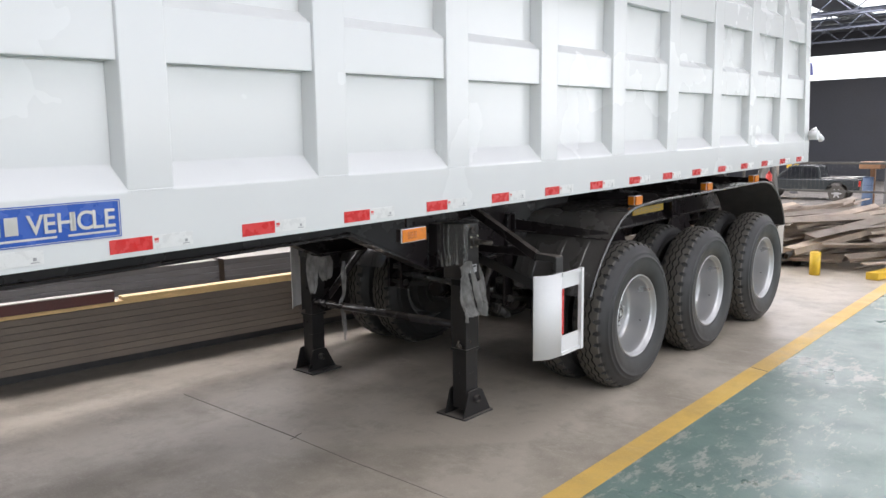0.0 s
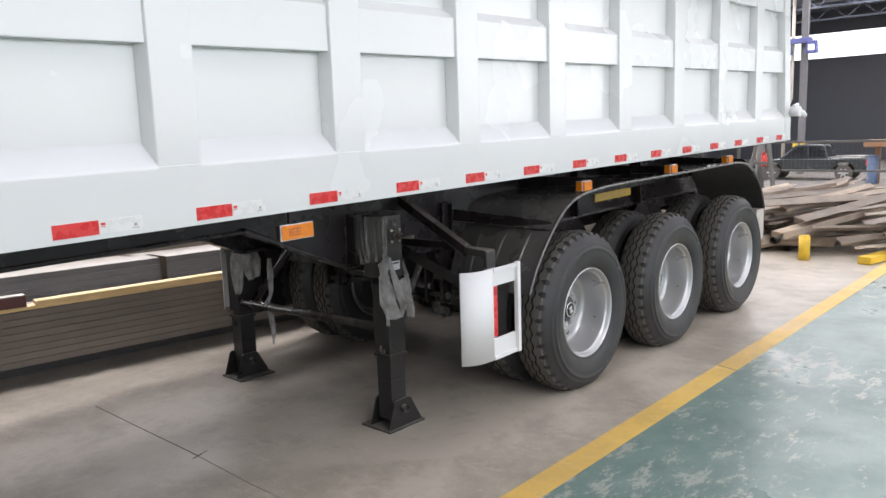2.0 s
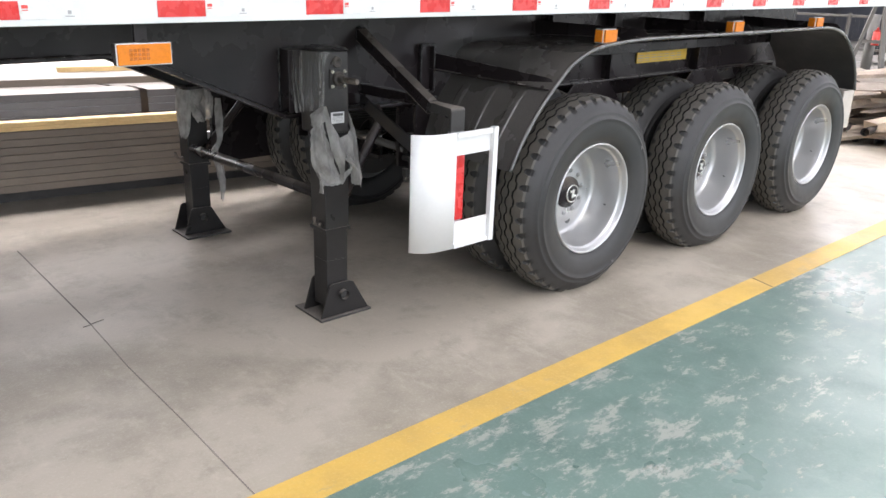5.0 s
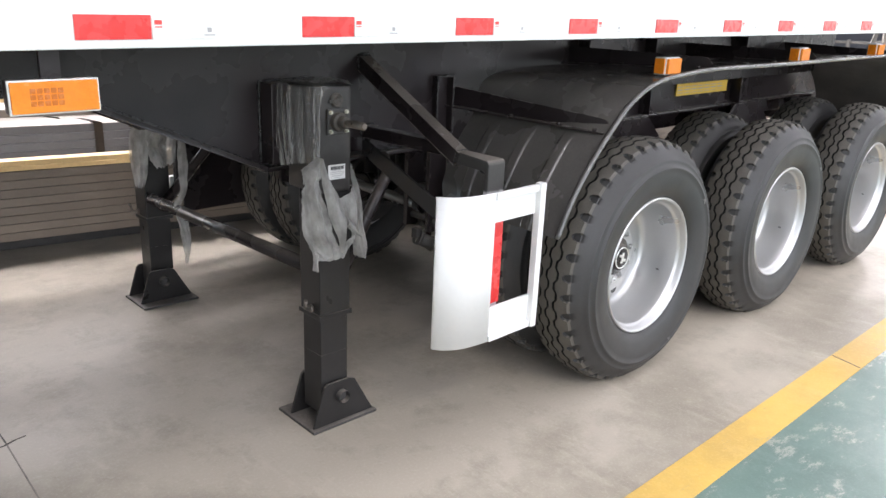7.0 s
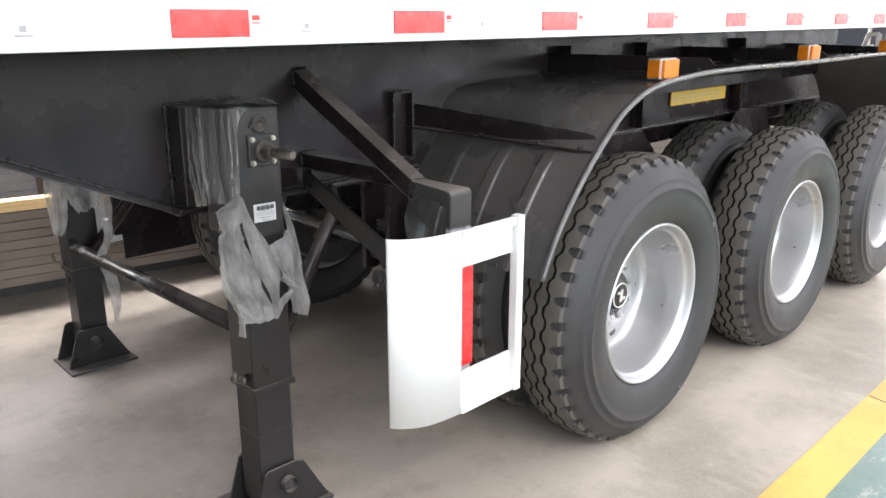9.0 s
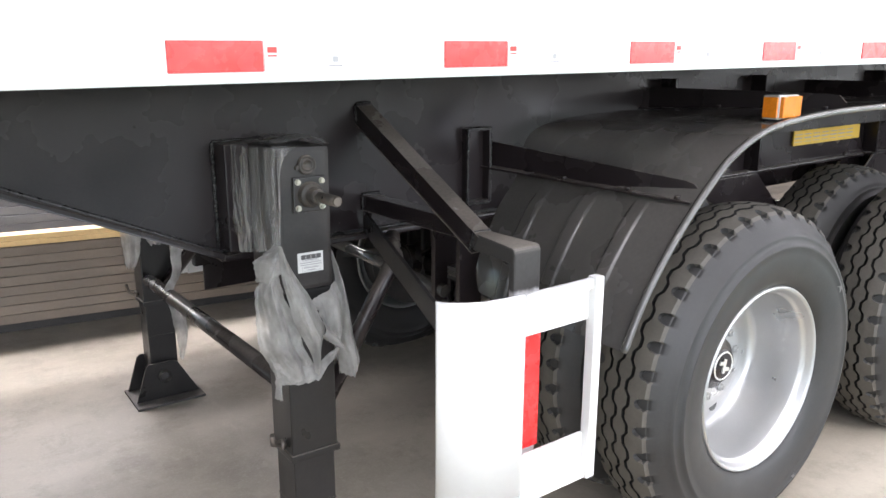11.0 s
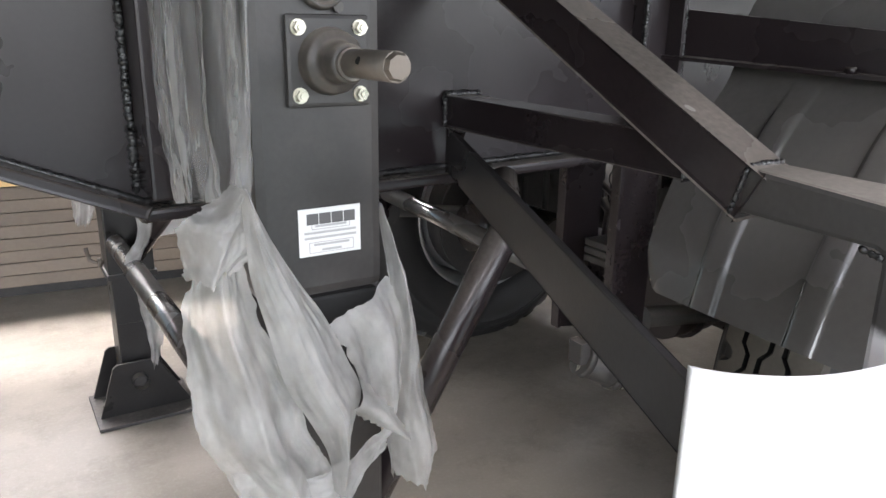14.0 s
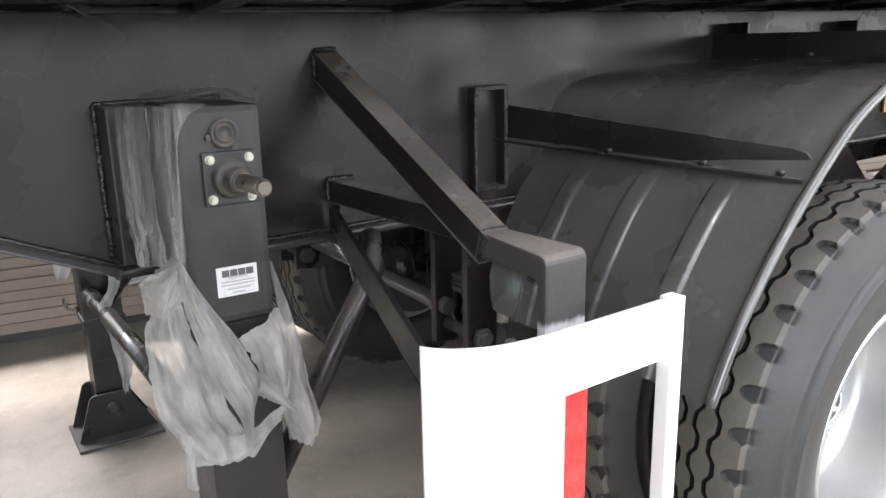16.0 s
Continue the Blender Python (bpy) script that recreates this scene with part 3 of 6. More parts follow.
for cx in rib_x:
    b2 = rib_bm.copy()
    for v in b2.verts:
        v.co.x += cx
    T("rib", b2, WHITE)
    wb = B()
    for s in range(14):
        add_box(wb, (cx - 0.085 + s * 0.0122, -0.001, zb - 0.006), (cx - 0.076 + s * 0.0122, 0.006, zb + 0.001), 0)
    T("weld_seam", wb, WHITE)
rib_bm.free()
# the rear corner post leans forward a little
lean = 0.105
T("corner_post", add_prism(B(), [(5.04, ZB + 0.02), (X1, ZB), (X1 - lean * 1.9, 3.34), (4.86, 3.34)], "y", -0.004, 0.12, 0.008), WHITE)
T("tailgate", add_prism(B(), [(X1 - 0.06, ZB + 0.04), (X1 - 0.02, ZB + 0.04), (X1 - 0.02 - lean * 1.9, 3.3), (X1 - 0.06 - lean * 1.9, 3.3)], "y", 0.12, YF - 0.12, 0.004), WHITE)
T("far_side", add_box(B(), (X0, YF - 0.09, ZB), (X1 - 0.05, YF, 3.34), 0.006), WHITE)
T("front_wall", add_box(B(), (X0 - 0.06, 0, ZB), (X0, YF, 3.34), 0.006), WHITE)
T("floor_plate", add_box(B(), (X0, 0.09, ZB - 0.004), (X1 - 0.08, YF - 0.09, ZB + 0.07)), BLACK)
for i in range(24):
    cx = X0 + 0.25 + i * 0.44
    cb = B()
    add_prism(cb, [(0.10, ZB + 0.04), (YF - 0.10, ZB + 0.04), (YF - 0.10, ZB + 0.01), (YF - 0.6, ZB - 0.02), (0.6, ZB - 0.02), (0.10, ZB + 0.01)], "x", cx, cx + 0.05, 0.003)
    T("crossmember", cb, BLACK)
# hinge pin at the tailgate, wrapped in white film
hb = B()
add_tube(hb, [(5.16, -0.01, 1.715), (5.16, -0.10, 1.715)], 0.05, 14)
add_tube(hb, [(5.16, -0.06, 1.71), (5.22, -0.09, 1.70), (5.27, -0.10, 1.67)], 0.034, 12)
add_tube(hb, [(5.14, -0.04, 1.76), (5.20, -0.06, 1.78)], 0.02, 10)
T("hinge_pin", hb, WHITE_MATT, None, "tailgate hinge pin wrapped in white plastic")


def tape(x):
    """Red and white reflective tape on the lower rail."""
    rb = B()
    add_box(rb, (x, -0.0028, ZB + 0.018), (x + 0.151, 0.0, ZB + 0.066), 0.0008)
    red = T("red_tape", rb, RED)
    wb = B()
    add_box(wb, (x + 0.153, -0.0022, ZB + 0.018), (x + 0.306, 0.0, ZB + 0.066), 0.0006)
    white = T("white_tape", wb, WHITE_TAPE)
    pb = B()
    add_box(pb, (x + 0.158, -0.003, ZB + 0.047), (x + 0.174, -0.0022, ZB + 0.056))
    add_box(pb, (x + 0.158, -0.003, ZB + 0.041), (x + 0.174, -0.0022, ZB + 0.0435))
    T("tape_print", pb, RED_PRINT, white, "small red print on the tape")
    gb = B()
    add_box(gb, (x + 0.274, -0.003, ZB + 0.031), (x + 0.284, -0.0022, ZB + 0.041))
    add_box(gb, (x + 0.266, -0.003, ZB + 0.024), (x + 0.292, -0.0022, ZB + 0.027))
    T("tape_print", gb, GREY_PRINT, white, "small grey print on the tape")
    return red


TAPE_SHIFT = {1: 0.013, 2: 0.013, 3: 0.004}  # laid on by hand
for i in range(-4, 13):
    tape(-1.386 + 0.5152 * i + TAPE_SHIFT.get(i, 0.0))

# blue sign: one plain word, and bars in place of the rest
sign_x0, sign_x1 = -3.25, -2.372
sb = B()
add_box(sb, (sign_x0, -0.0035, ZB + 0.077), (sign_x1, 0.0, ZB + 0.203), 0.001)
sign = T("sign_plate", sb, BLUE, None, "blue sign with raised silver letters and bars above thin white ones")
fb = B()
for za, zc in ((ZB + 0.0805, ZB + 0.0825), (ZB + 0.1975, ZB + 0.1995)):
    add_box(fb, (sign_x0 + 0.004, -0.0042, za), (sign_x1 - 0.004, -0.0035, zc))
add_box(fb, (sign_x1 - 0.007, -0.0042, ZB + 0.0805), (sign_x1 - 0.004, -0.0035, ZB + 0.1995))
T("sign_border", fb, LABEL_WHITE, sign)
for i, letter in enumerate("VEHICLE"):
    T("letter", add_letter(B(), letter, sign_x1 - 0.296 + (0.0, 0.045, 0.086, 0.131, 0.148, 0.196, 0.236)[i], ZB + 0.114, 0.060, -0.0075), CHROME, sign, "raised silver letter on the blue sign")
for i in range(5):
    xa = sign_x1 - 0.36 - 0.050 * i
    T("sign_bar", add_box(B(), (xa, -0.0065, ZB + 0.116), (xa + 0.038, -0.0035, ZB + 0.172), 0.001), CHROME, sign, "silver bar on the blue sign")
lb = B()
for xa, xb in ((sign_x1 - 0.175, sign_x1 - 0.02), (sign_x1 - 0.38, sign_x1 - 0.21), (sign_x1 - 0.60, sign_x1 - 0.44)):
    add_box(lb, (xa, -0.0045, ZB + 0.095), (xb, -0.0035, ZB + 0.102))
T("sign_bar", lb, LABEL_WHITE, sign, "thin white bar on the blue sign")

# ---- chassis ----
YW = 0.77  # outer face of the near main beam


def beam_web(y0, y1):
    """Side plate of a main beam: shallow at the nose, deep from the legs on."""
    return add_prism(B(), [(X0 + 0.3, ZB - 0.012), (5.0, ZB - 0.012), (5.0, 1.06), (4.85, 0.966), (-0.03, 0.966), (-0.70, 1.272), (X0 + 0.3, 1.272)], "y", y0, y1, 0.003)


for sgn, yb in ((1, YW), (-1, YF - YW)):
    y1 = yb + sgn * 0.014
    web = T("main_beam", beam_web(min(yb, y1), max(yb, y1)), BLACK, None, "deep black chassis beam with a tapered nose")
    ya, yc = sorted((yb - sgn * 0.038, yb + sgn * 0.085))
    fl = B()
    add_box(fl, (X0 + 0.3, ya, 1.257), (-0.70, yc, 1.273), 0.004)
    add_bar(fl, (-0.712, (ya + yc) / 2, 1.273), (-0.02, (ya + yc) / 2, 0.962), yc - ya, 0.016, 0.004)
    add_box(fl, (-0.03, ya, 0.95), (4.8, yc, 0.966), 0.005)
    T("lower_flange", fl, BLACK, web)
    wb = B()
    yy = yb - sgn * 0.003
    add_tube(wb, [(-0.70 + 0.00336 * i, yy, 1.280 - 0.00153 * i) for i in range(205)], [0.0042 + 0.0014 * ((i * 5) % 7) / 6 for i in range(205)], 7)
    add_tube(wb, [(-0.02 + 0.006 * i, yy, 0.970) for i in range(300)], [0.0042 + 0.0014 * ((i * 5) % 7) / 6 for i in range(300)], 7)
    T("weld_seam", wb, WELD, web)
    tf = B()
    add_box(tf, (-0.022, ya, ZB - 0.018), (5.0, yc, ZB - 0.005), 0.004)
    add_bar(tf, (-0.020, (ya + yc) / 2, ZB - 0.0115), (-0.105, (ya + yc) / 2, ZB + 0.038), yc - ya, 0.013, 0.004)
    T("upper_flange", tf, BLACK, web)


rng_weld = random.Random(17)


def weld_line(pts, r=0.0045, wobble=0.002, parent=None):
    """A rough weld bead along points: short overlapping ripples of uneven height."""
    out, size = [], []
    pts = [Vector(p) for p in pts]
    for a, b in zip(pts, pts[1:]):
        n = max(4, int((b - a).length / 0.0022))
        for i in range(n):
            out.append(a.lerp(b, i / n) + Vector([rng_weld.uniform(-wobble, wobble) * 0.5 for _ in range(3)]))
            size.append(r * (0.72 + 0.42 * (i % 3) / 2 + rng_weld.uniform(-0.12, 0.16)))
    out.append(pts[-1])
    size.append(r * 0.8)
    return T("weld_seam", add_tube(B(), out, size, 7), WELD, parent)


# mounting box of the landing leg on the beam
mb = B()
add_box(mb, (-0.022, 0.69, 0.985), (0.20, YW, 1.262), 0.004)
mount = T("leg_mount", mb, BLACK)
weld_line([(-0.026, YW - 0.004, 1.262), (-0.026, YW - 0.004, 0.985)], 0.0056, 0.0024, mount)
weld_line([(-0.026, YW - 0.004, 1.264), (0.20, YW - 0.004, 1.264)], 0.0045, 0.002, mount)
# upright stiffener on the web, welded all round
st = B()
for lo, hi in (((0.788, 1.005), (0.796, 1.247)), ((0.872, 1.005), (0.880, 1.247)), ((0.796, 1.239), (0.872, 1.247)), ((0.796, 1.005), (0.872, 1.013))):
    add_box(st, (lo[0], 0.736, lo[1]), (hi[0], YW, hi[1]), 0.001)
stiff = T("web_stiffener", st, BLACK)
for a, b in (((0.788, 1.005), (0.788, 1.247)), ((0.788, 1.247), (0.880, 1.247)), ((0.880, 1.247), (0.880, 1.005)), ((0.880, 1.005), (0.788, 1.005))):
    weld_line([(a[0], 0.739, a[1]), (b[0], 0.739, b[1])], 0.0045, 0.0016, stiff)
for xx in (1.75, 2.35, 3.4):
    T("web_stiffener", add_box(B(), (xx, 0.70, 0.97), (xx + 0.012, YW, 1.38), 0.002), BLACK)

# strut that carries the guard board, with its brace tube and flat bar
strut = T("guard_strut", add_bar(B(), (0.424, YW, 1.314), (0.4545, 0.243, 1.0235), 0.045, 0.052, 0.004), BLACK)
weld_line([(0.400, YW - 0.004, 1.343), (0.449, YW - 0.004, 1.345)], 0.004, 0.002, strut)
weld_line([(0.400, YW - 0.004, 1.285), (0.400, YW - 0.004, 1.34)], 0.004, 0.002, strut)
eb = B()
add_prism(eb, [(0.246, 1.052), (0.104, 1.043), (0.095, 1.040), (0.090, 1.030), (0.090, 0.46), (0.110, 0.46), (0.110, 1.002), (0.116, 1.006), (0.256, 1.008)], "x", -0.041, 0.041, 0.005)
for v in eb.verts:
    near = min(1.0, max(0.0, (v.co.y - 0.140) / 0.1))
    v.co.x = v.co.x * (1.0 - 0.42 * near) + 0.469 - 0.014 * near
elbow = T("guard_hanger", eb, HANGER_BLACK, strut, "black hanger with a mist of white paint at its foot")
weld_line([(0.431, 0.246, 1.053), (0.478, 0.244, 1.054)], 0.003, 0.0018, elbow)
weld_line([(0.431, 0.247, 1.052), (0.430, 0.262, 1.002)], 0.003, 0.0018, elbow)
weld_line([(0.427, 0.128, 1.005), (0.427, 0.108, 1.000)], 0.003, 0.0012, elbow)
brace = T("brace_tube", add_bar(B(), (0.4365, YW, 1.053), (0.460, 0.33, 1.048), 0.042, 0.046, 0.003), BLACK, strut)
weld_line([(0.414, YW - 0.006, 1.075), (0.414, YW - 0.006, 1.03)], 0.004, 0.0018, brace)
weld_line([(0.414, YW - 0.006, 1.077), (0.475, YW - 0.006, 1.077)], 0.0055, 0.002, brace)
T("flat_bar", add_bar(B(), (0.410, 0.745, 1.000), (0.255, 0.125, 0.885), 0.008, 0.062, 0.001), BLACK_PLAIN, strut)
T("gusset", add_prism(B(), [(0.70, 1.03), (0.745, 1.03), (0.745, 0.96)], "x", 0.404, 0.41, 0), BLACK, strut)

# ---- the guard board ----
gb = B()
curve0 = [(0.236, 0.128), (0.245, 0.112), (0.262, 0.094), (0.29, 0.074), (0.325, 0.060), (0.37, 0.052), (0.43, 0.047)]
curve = smooth_line(curve0, 4)
back = [(x + 0.002, y + 0.006) for x, y in curve][::-1]
add_prism(gb, curve + back, "z", 0.412, 0.945)
for f in gb.faces:
    f.smooth = len(f.verts) == 4
board = T("guard_board", gb, WHITE_MATT, None, "white guard board with a rounded front edge and an open window")


def guard_bar(lo, hi, name="board_bar"):
    return T(name, add_box(B(), lo, hi, 0.003), WHITE_MATT, board)


guard_bar((0.428, 0.052, 0.840), (0.641, 0.064, 0.925))
guard_bar((0.428, 0.040, 0.921), (0.641, 0.056, 0.9455))
guard_bar((0.428, 0.052, 0.430), (0.641, 0.064, 0.535))
guard_bar((0.428, 0.040, 0.412), (0.641, 0.056, 0.434))
guard_bar((0.640, 0.031, 0.412), (0.668, 0.060, 0.950))
T("reflector", add_box(B(), (0.40, 0.0835, 0.532), (0.512, 0.0885, 0.845), 0.001), RED, board, "red reflective strip behind the window of the board")

# far guard board, seen from behind
fbm = B()
add_prism(fbm, [(0.236, YF - 0.128), (0.262, YF - 0.094), (0.325, YF - 0.060), (0.43, YF - 0.047), (0.43, YF - 0.053), (0.325, YF - 0.068), (0.262, YF - 0.10), (0.236, YF - 0.136)], "z", 0.412, 0.945, 0.001)
far_board = T("guard_board", fbm, WHITE_MATT, None, "white guard board on the far side, seen from behind")
for lo, hi in (((0.428, YF - 0.08, 0.840), (0.645, YF - 0.047, 0.945)), ((0.428, YF - 0.08, 0.412), (0.645, YF - 0.047, 0.535)), ((0.643, YF - 0.085, 0.412), (0.682, YF - 0.036, 0.950))):
    T("board_bar", add_box(B(), lo, hi, 0.003), WHITE_MATT, far_board)
T("splash_plate", add_box(B(), (0.50, YF - 0.10, 0.315), (1.06, YF - 0.09, 0.96), 0.003), BLACK, None, "black splash plate before the far wheels")
T("guard_strut", add_bar(B(), (0.428, YF - YW, 1.305), (0.447, YF - 0.12, 1.02), 0.058, 0.064, 0.005), BLACK, far_board)
T("guard_hanger", add_box(B(), (0.444, YF - 0.15, 0.46), (0.53, YF - 0.10, 1.022), 0.006), BLACK, far_board)

# ---- front amber lamp under the body ----
la = B()
add_box(la, (-0.972, 0.064, 1.304), (-0.800, 0.10, 1.372), 0.006)
lamp = T("marker_lamp", la, BLACK, None, "rectangular amber marker lamp with a thin pale bezel")
T("bezel", add_box(B(), (-0.9725, 0.060, 1.3035), (-0.7995, 0.068, 1.3725), 0.003), CHROME, lamp, "thin pale bezel")
la = B()
add_box(la, (-0.9690, 0.055, 1.3070), (-0.8030, 0.064, 1.3690), 0.003)
lens = T("lens", la, AMBER, lamp, "amber lens with moulded squares")
la = B()
for i in range(5):
    for j in range(3):
        add_box(la, (-0.934 + i * 0.013, 0.0542, 1.321 + j * 0.0125), (-0.9235 + i * 0.013, 0.056, 1.331 + j * 0.0125), 0.001)
T("lens_pattern", la, AMBER_DARK, lens, "darker amber cells moulded in the lens")
T("lamp_bracket", add_box(B(), (-0.90, 0.095, 1.36), (-0.86, 0.11, ZB + 0.02), 0.002), BLACK, lamp)


# ---- landing legs ----
def landing_leg(yo, sgn, near):
    """A telescopic leg; its outer face lies at yo, and sgn points to the trailer's middle."""
    def span(a, b):
        return tuple(sorted((yo + sgn * a, yo + sgn * b)))
    y0, y1 = span(0.0, 0.165)
    hb2 = B()
    add_box(hb2, (0.040, y0, 0.905), (0.181, y1 + 0.02 * sgn if sgn > 0 else y1, 1.266), 0.012)
    leg = part("landing_leg", hb2, LEG_GREY, trailer, "dark steel landing leg on a broad foot")
    m0, m1 = span(0.006, 0.132)
    tb2 = B()
    add_box(tb2, (0.050, m0, 0.452), (0.181, m1, 0.91), 0.005)
    part("outer_tube", tb2, LEG_BLACK, leg)
    tb2 = B()
    c0, c1 = span(0.0, 0.138)
    add_box(tb2, (0.045, c0, 0.438), (0.187, c1, 0.456), 0.003)
    part("collar", tb2, LEG_BLACK, leg)
    tb2 = B()
    i0, i1 = span(0.012, 0.126)
    add_box(tb2, (0.056, i0, 0.055), (0.174, i1, 0.44), 0.004)
    add_box(tb2, (0.0552, i0 - 0.0008, 0.290), (0.1748, i1 + 0.0008, 0.2945), 0)
    part("inner_tube", tb2, LEG_BLACK, leg)
    tb2 = B()
    add_tube(tb2, [(0.05, yo + sgn * 0.05, 0.475), (0.03, yo + sgn * 0.05, 0.475), (0.012, yo + sgn * 0.045, 0.485), (0.006, yo + sgn * 0.03, 0.52)], 0.007, 8)
    add_tube(tb2, [(0.044, yo + sgn * 0.05, 0.475), (0.034, yo + sgn * 0.05, 0.475)], 0.015, 8)
    part("locking_pin", tb2, STEEL, leg)
    # foot
    f0, f1 = span(-0.022, 0.225)
    fb2 = B()
    add_box(fb2, (0.0, f0, 0.0), (0.293, f1, 0.012), 0.003)
    foot = part("foot_plate", fb2, DUSTY, leg, "dusty square steel foot plate")
    for off in (-0.004, 0.150):
        g0, g1 = span(off, off + 0.010)
        pb2 = add_prism(B(), [(0.012, 0.012), (0.285, 0.012), (0.198, 0.168), (0.170, 0.178), (0.075, 0.178), (0.062, 0.168)], "y", g0, g1, 0.0015)
        part("foot_gusset", pb2, LEG_BLACK, foot)
    pb2 = B()
    add_tube(pb2, [(0.135, yo - sgn * 0.028, 0.118), (0.135, yo + sgn * 0.19, 0.118)], 0.024, 18, cap=False)
    add_tube(pb2, [(0.135, yo - sgn * 0.012, 0.118), (0.135, yo + sgn * 0.17, 0.118)], 0.017, 14)
    part("foot_pin", pb2, DUSTY, foot)
    if near:
        # gearbox flange, shaft and bolts
        gx, gz = 0.121, 1.149
        pl = B()
        add_box(pl, (gx - 0.044, yo - 0.008, gz - 0.044), (gx + 0.044, yo, gz + 0.044), 0.004)
        flange = part("shaft_flange", pl, LEG_GREY, leg)
        sh = add_lathe(B(), [(0.0, -0.048), (0.0165, -0.048), (0.0185, -0.046), (0.0195, -0.028), (0.0205, -0.020), (0.0235, -0.0175), (0.0285, -0.0165), (0.0305, -0.0145), (0.0312, -0.004), (0.033, 0.0)], 28)
        bmesh.ops.recalc_face_normals(sh, faces=sh.faces[:])
        for v in sh.verts:
            v.co += Vector((gx, yo - 0.008, gz))
        part("shaft_boss", sh, CAST, flange, "dusty cast boss round the shaft")
        sh = B()
        add_tube(sh, [(gx, yo - 0.02, gz), (gx + 0.001, yo - 0.146, gz + 0.002)], 0.0132, 20)
        add_tube(sh, [(gx, yo - 0.052, gz), (gx, yo - 0.062, gz)], 0.0152, 20)
        # worn, chamfered tip
        tip = [[sh.verts.new((gx + 0.001 + r * math.cos(k * math.tau / 8 + 0.2), yo - d, gz + 0.002 + r * math.sin(k * math.tau / 8 + 0.2))) for k in range(8)] for r, d in ((0.0132, 0.1455), (0.0105, 0.151))]
        for k in range(8):
            sh.faces.new((tip[0][k], tip[1][k], tip[1][(k + 1) % 8], tip[0][(k + 1) % 8]))
        sh.faces.new(tip[1])
        bmesh.ops.recalc_face_normals(sh, faces=sh.faces[:])
        part("crank_shaft", sh, STEEL, leg, "bare steel crank shaft end")
        # black disc drawn for the cross hole, its shade put into the colour
        sh = B()
        add_tube(sh, [(gx - 0.0110, yo - 0.098, gz + 0.0048), (gx - 0.0127, yo - 0.098, gz + 0.0055)], 0.0034, 12)
        part("shaft_hole", sh, BAND_RECESS_BLACK, leg)
        for bx in (-0.032, 0.032):
            for bz in (-0.032, 0.032):
                bo = B()
                add_tube(bo, [(gx + bx, yo - 0.008, gz + bz), (gx + bx, yo - 0.010, gz + bz)], 0.0078, 14)
                add_tube(bo, [(gx + bx, yo - 0.010, gz + bz), (gx + bx, yo - 0.0165, gz + bz)], 0.0060, 6)
                add_tube(bo, [(gx + bx, yo - 0.0165, gz + bz), (gx + bx, yo - 0.0185, gz + bz)], 0.0032, 8)
                part("bolt", bo, ZINC, flange)
        cp = add_lathe(B(), [(0.0, -0.003), (0.010, -0.003), (0.0115, -0.008), (0.0145, -0.0085), (0.0155, -0.004), (0.0175, -0.004), (0.0190, -0.010), (0.0225, -0.010), (0.0245, 0.0)], 28)
        for ca in (3.35, 5.35):
            add_tube(cp, [(0.026 * math.cos(ca), 0.0, 0.026 * math.sin(ca)), (0.026 * math.cos(ca), -0.006, 0.026 * math.sin(ca))], 0.0055, 8)
        bmesh.ops.recalc_face_normals(cp, faces=cp.faces[:])
        for v in cp.verts:
            v.co += Vector((0.117, yo - 0.001, 1.221))
        part("gearbox_cap", cp, CAST, leg, "round pressed cap above the shaft")
        # label with bars for its print
        lx0, lx1, lz0, lz1 = 0.084, 0.1535, 0.951, 1.002
        lb2 = B()
        add_box(lb2, (lx0, yo - 0.0018, lz0), (lx1, yo, lz1), 0.0006)
        label = part("type_label", lb2, LABEL_WHITE, leg, "small white type label with black bars")
        pr = B()
        for i in range(4):
            add_box(pr, (lx0 + 0.009 + i * 0.0138, yo - 0.0026, lz1 - 0.0170), (lx0 + 0.0215 + i * 0.0138, yo - 0.0018, lz1 - 0.0055))
        part("label_print", pr, PRINT, label)
        pr = B()
        for zz, xa, xb in ((0.031, 0.018, 0.053), (0.024, 0.006, 0.064), (0.0185, 0.006, 0.064), (0.011, 0.016, 0.056), (0.005, 0.025, 0.047)):
            add_box(pr, (lx0 + xa, yo - 0.0026, lz0 + zz), (lx0 + xb, yo - 0.0018, lz0 + zz + 0.0022))
        # thin ruled boxes round two of the lines
        for xa, xb, za, zb in ((0.014, 0.057, 0.0285, 0.0358), (0.011, 0.061, 0.0032, 0.0150)):
            for box in ((xa, xb, za, za + 0.0006), (xa, xb, zb - 0.0006, zb), (xa, xa + 0.0006, za, zb), (xb - 0.0006, xb, za, zb)):
                add_box(pr, (lx0 + box[0], yo - 0.0023, lz0 + box[2]), (lx0 + box[1], yo - 0.0018, lz0 + box[3]))
        part("label_print", pr, GREY_PRINT, label)
        # dark clamp below the housing
        cl = B()
        add_box(cl, (0.044, yo - 0.004, 0.868), (0.172, yo + 0.12, 0.906), 0.004)
        part("clamp", cl, BAND_RECESS_BLACK, leg, "black rubber band at the foot of the housing")
    return leg


landing_leg(0.512, 1, True)
leg_far = landing_leg(YF - 0.512 + 0.07, -1, False)
for ob in [leg_far] + [c for c in leg_far.children if c.name.startswith("foot_plate")]:
    ob.location.x = 0.035 if ob == leg_far else -0.035
T("leg_mount", add_box(B(), (0.02, YF - YW, 0.985), (0.20, YF - 0.60, 1.262), 0.004), BLACK)
T("cross_tube", add_tube(B(), [(0.108, 0.66, 0.59), (0.112, 2.10, 0.553)], 0.027, 18), BLACK, None, "black tube between the landing legs")
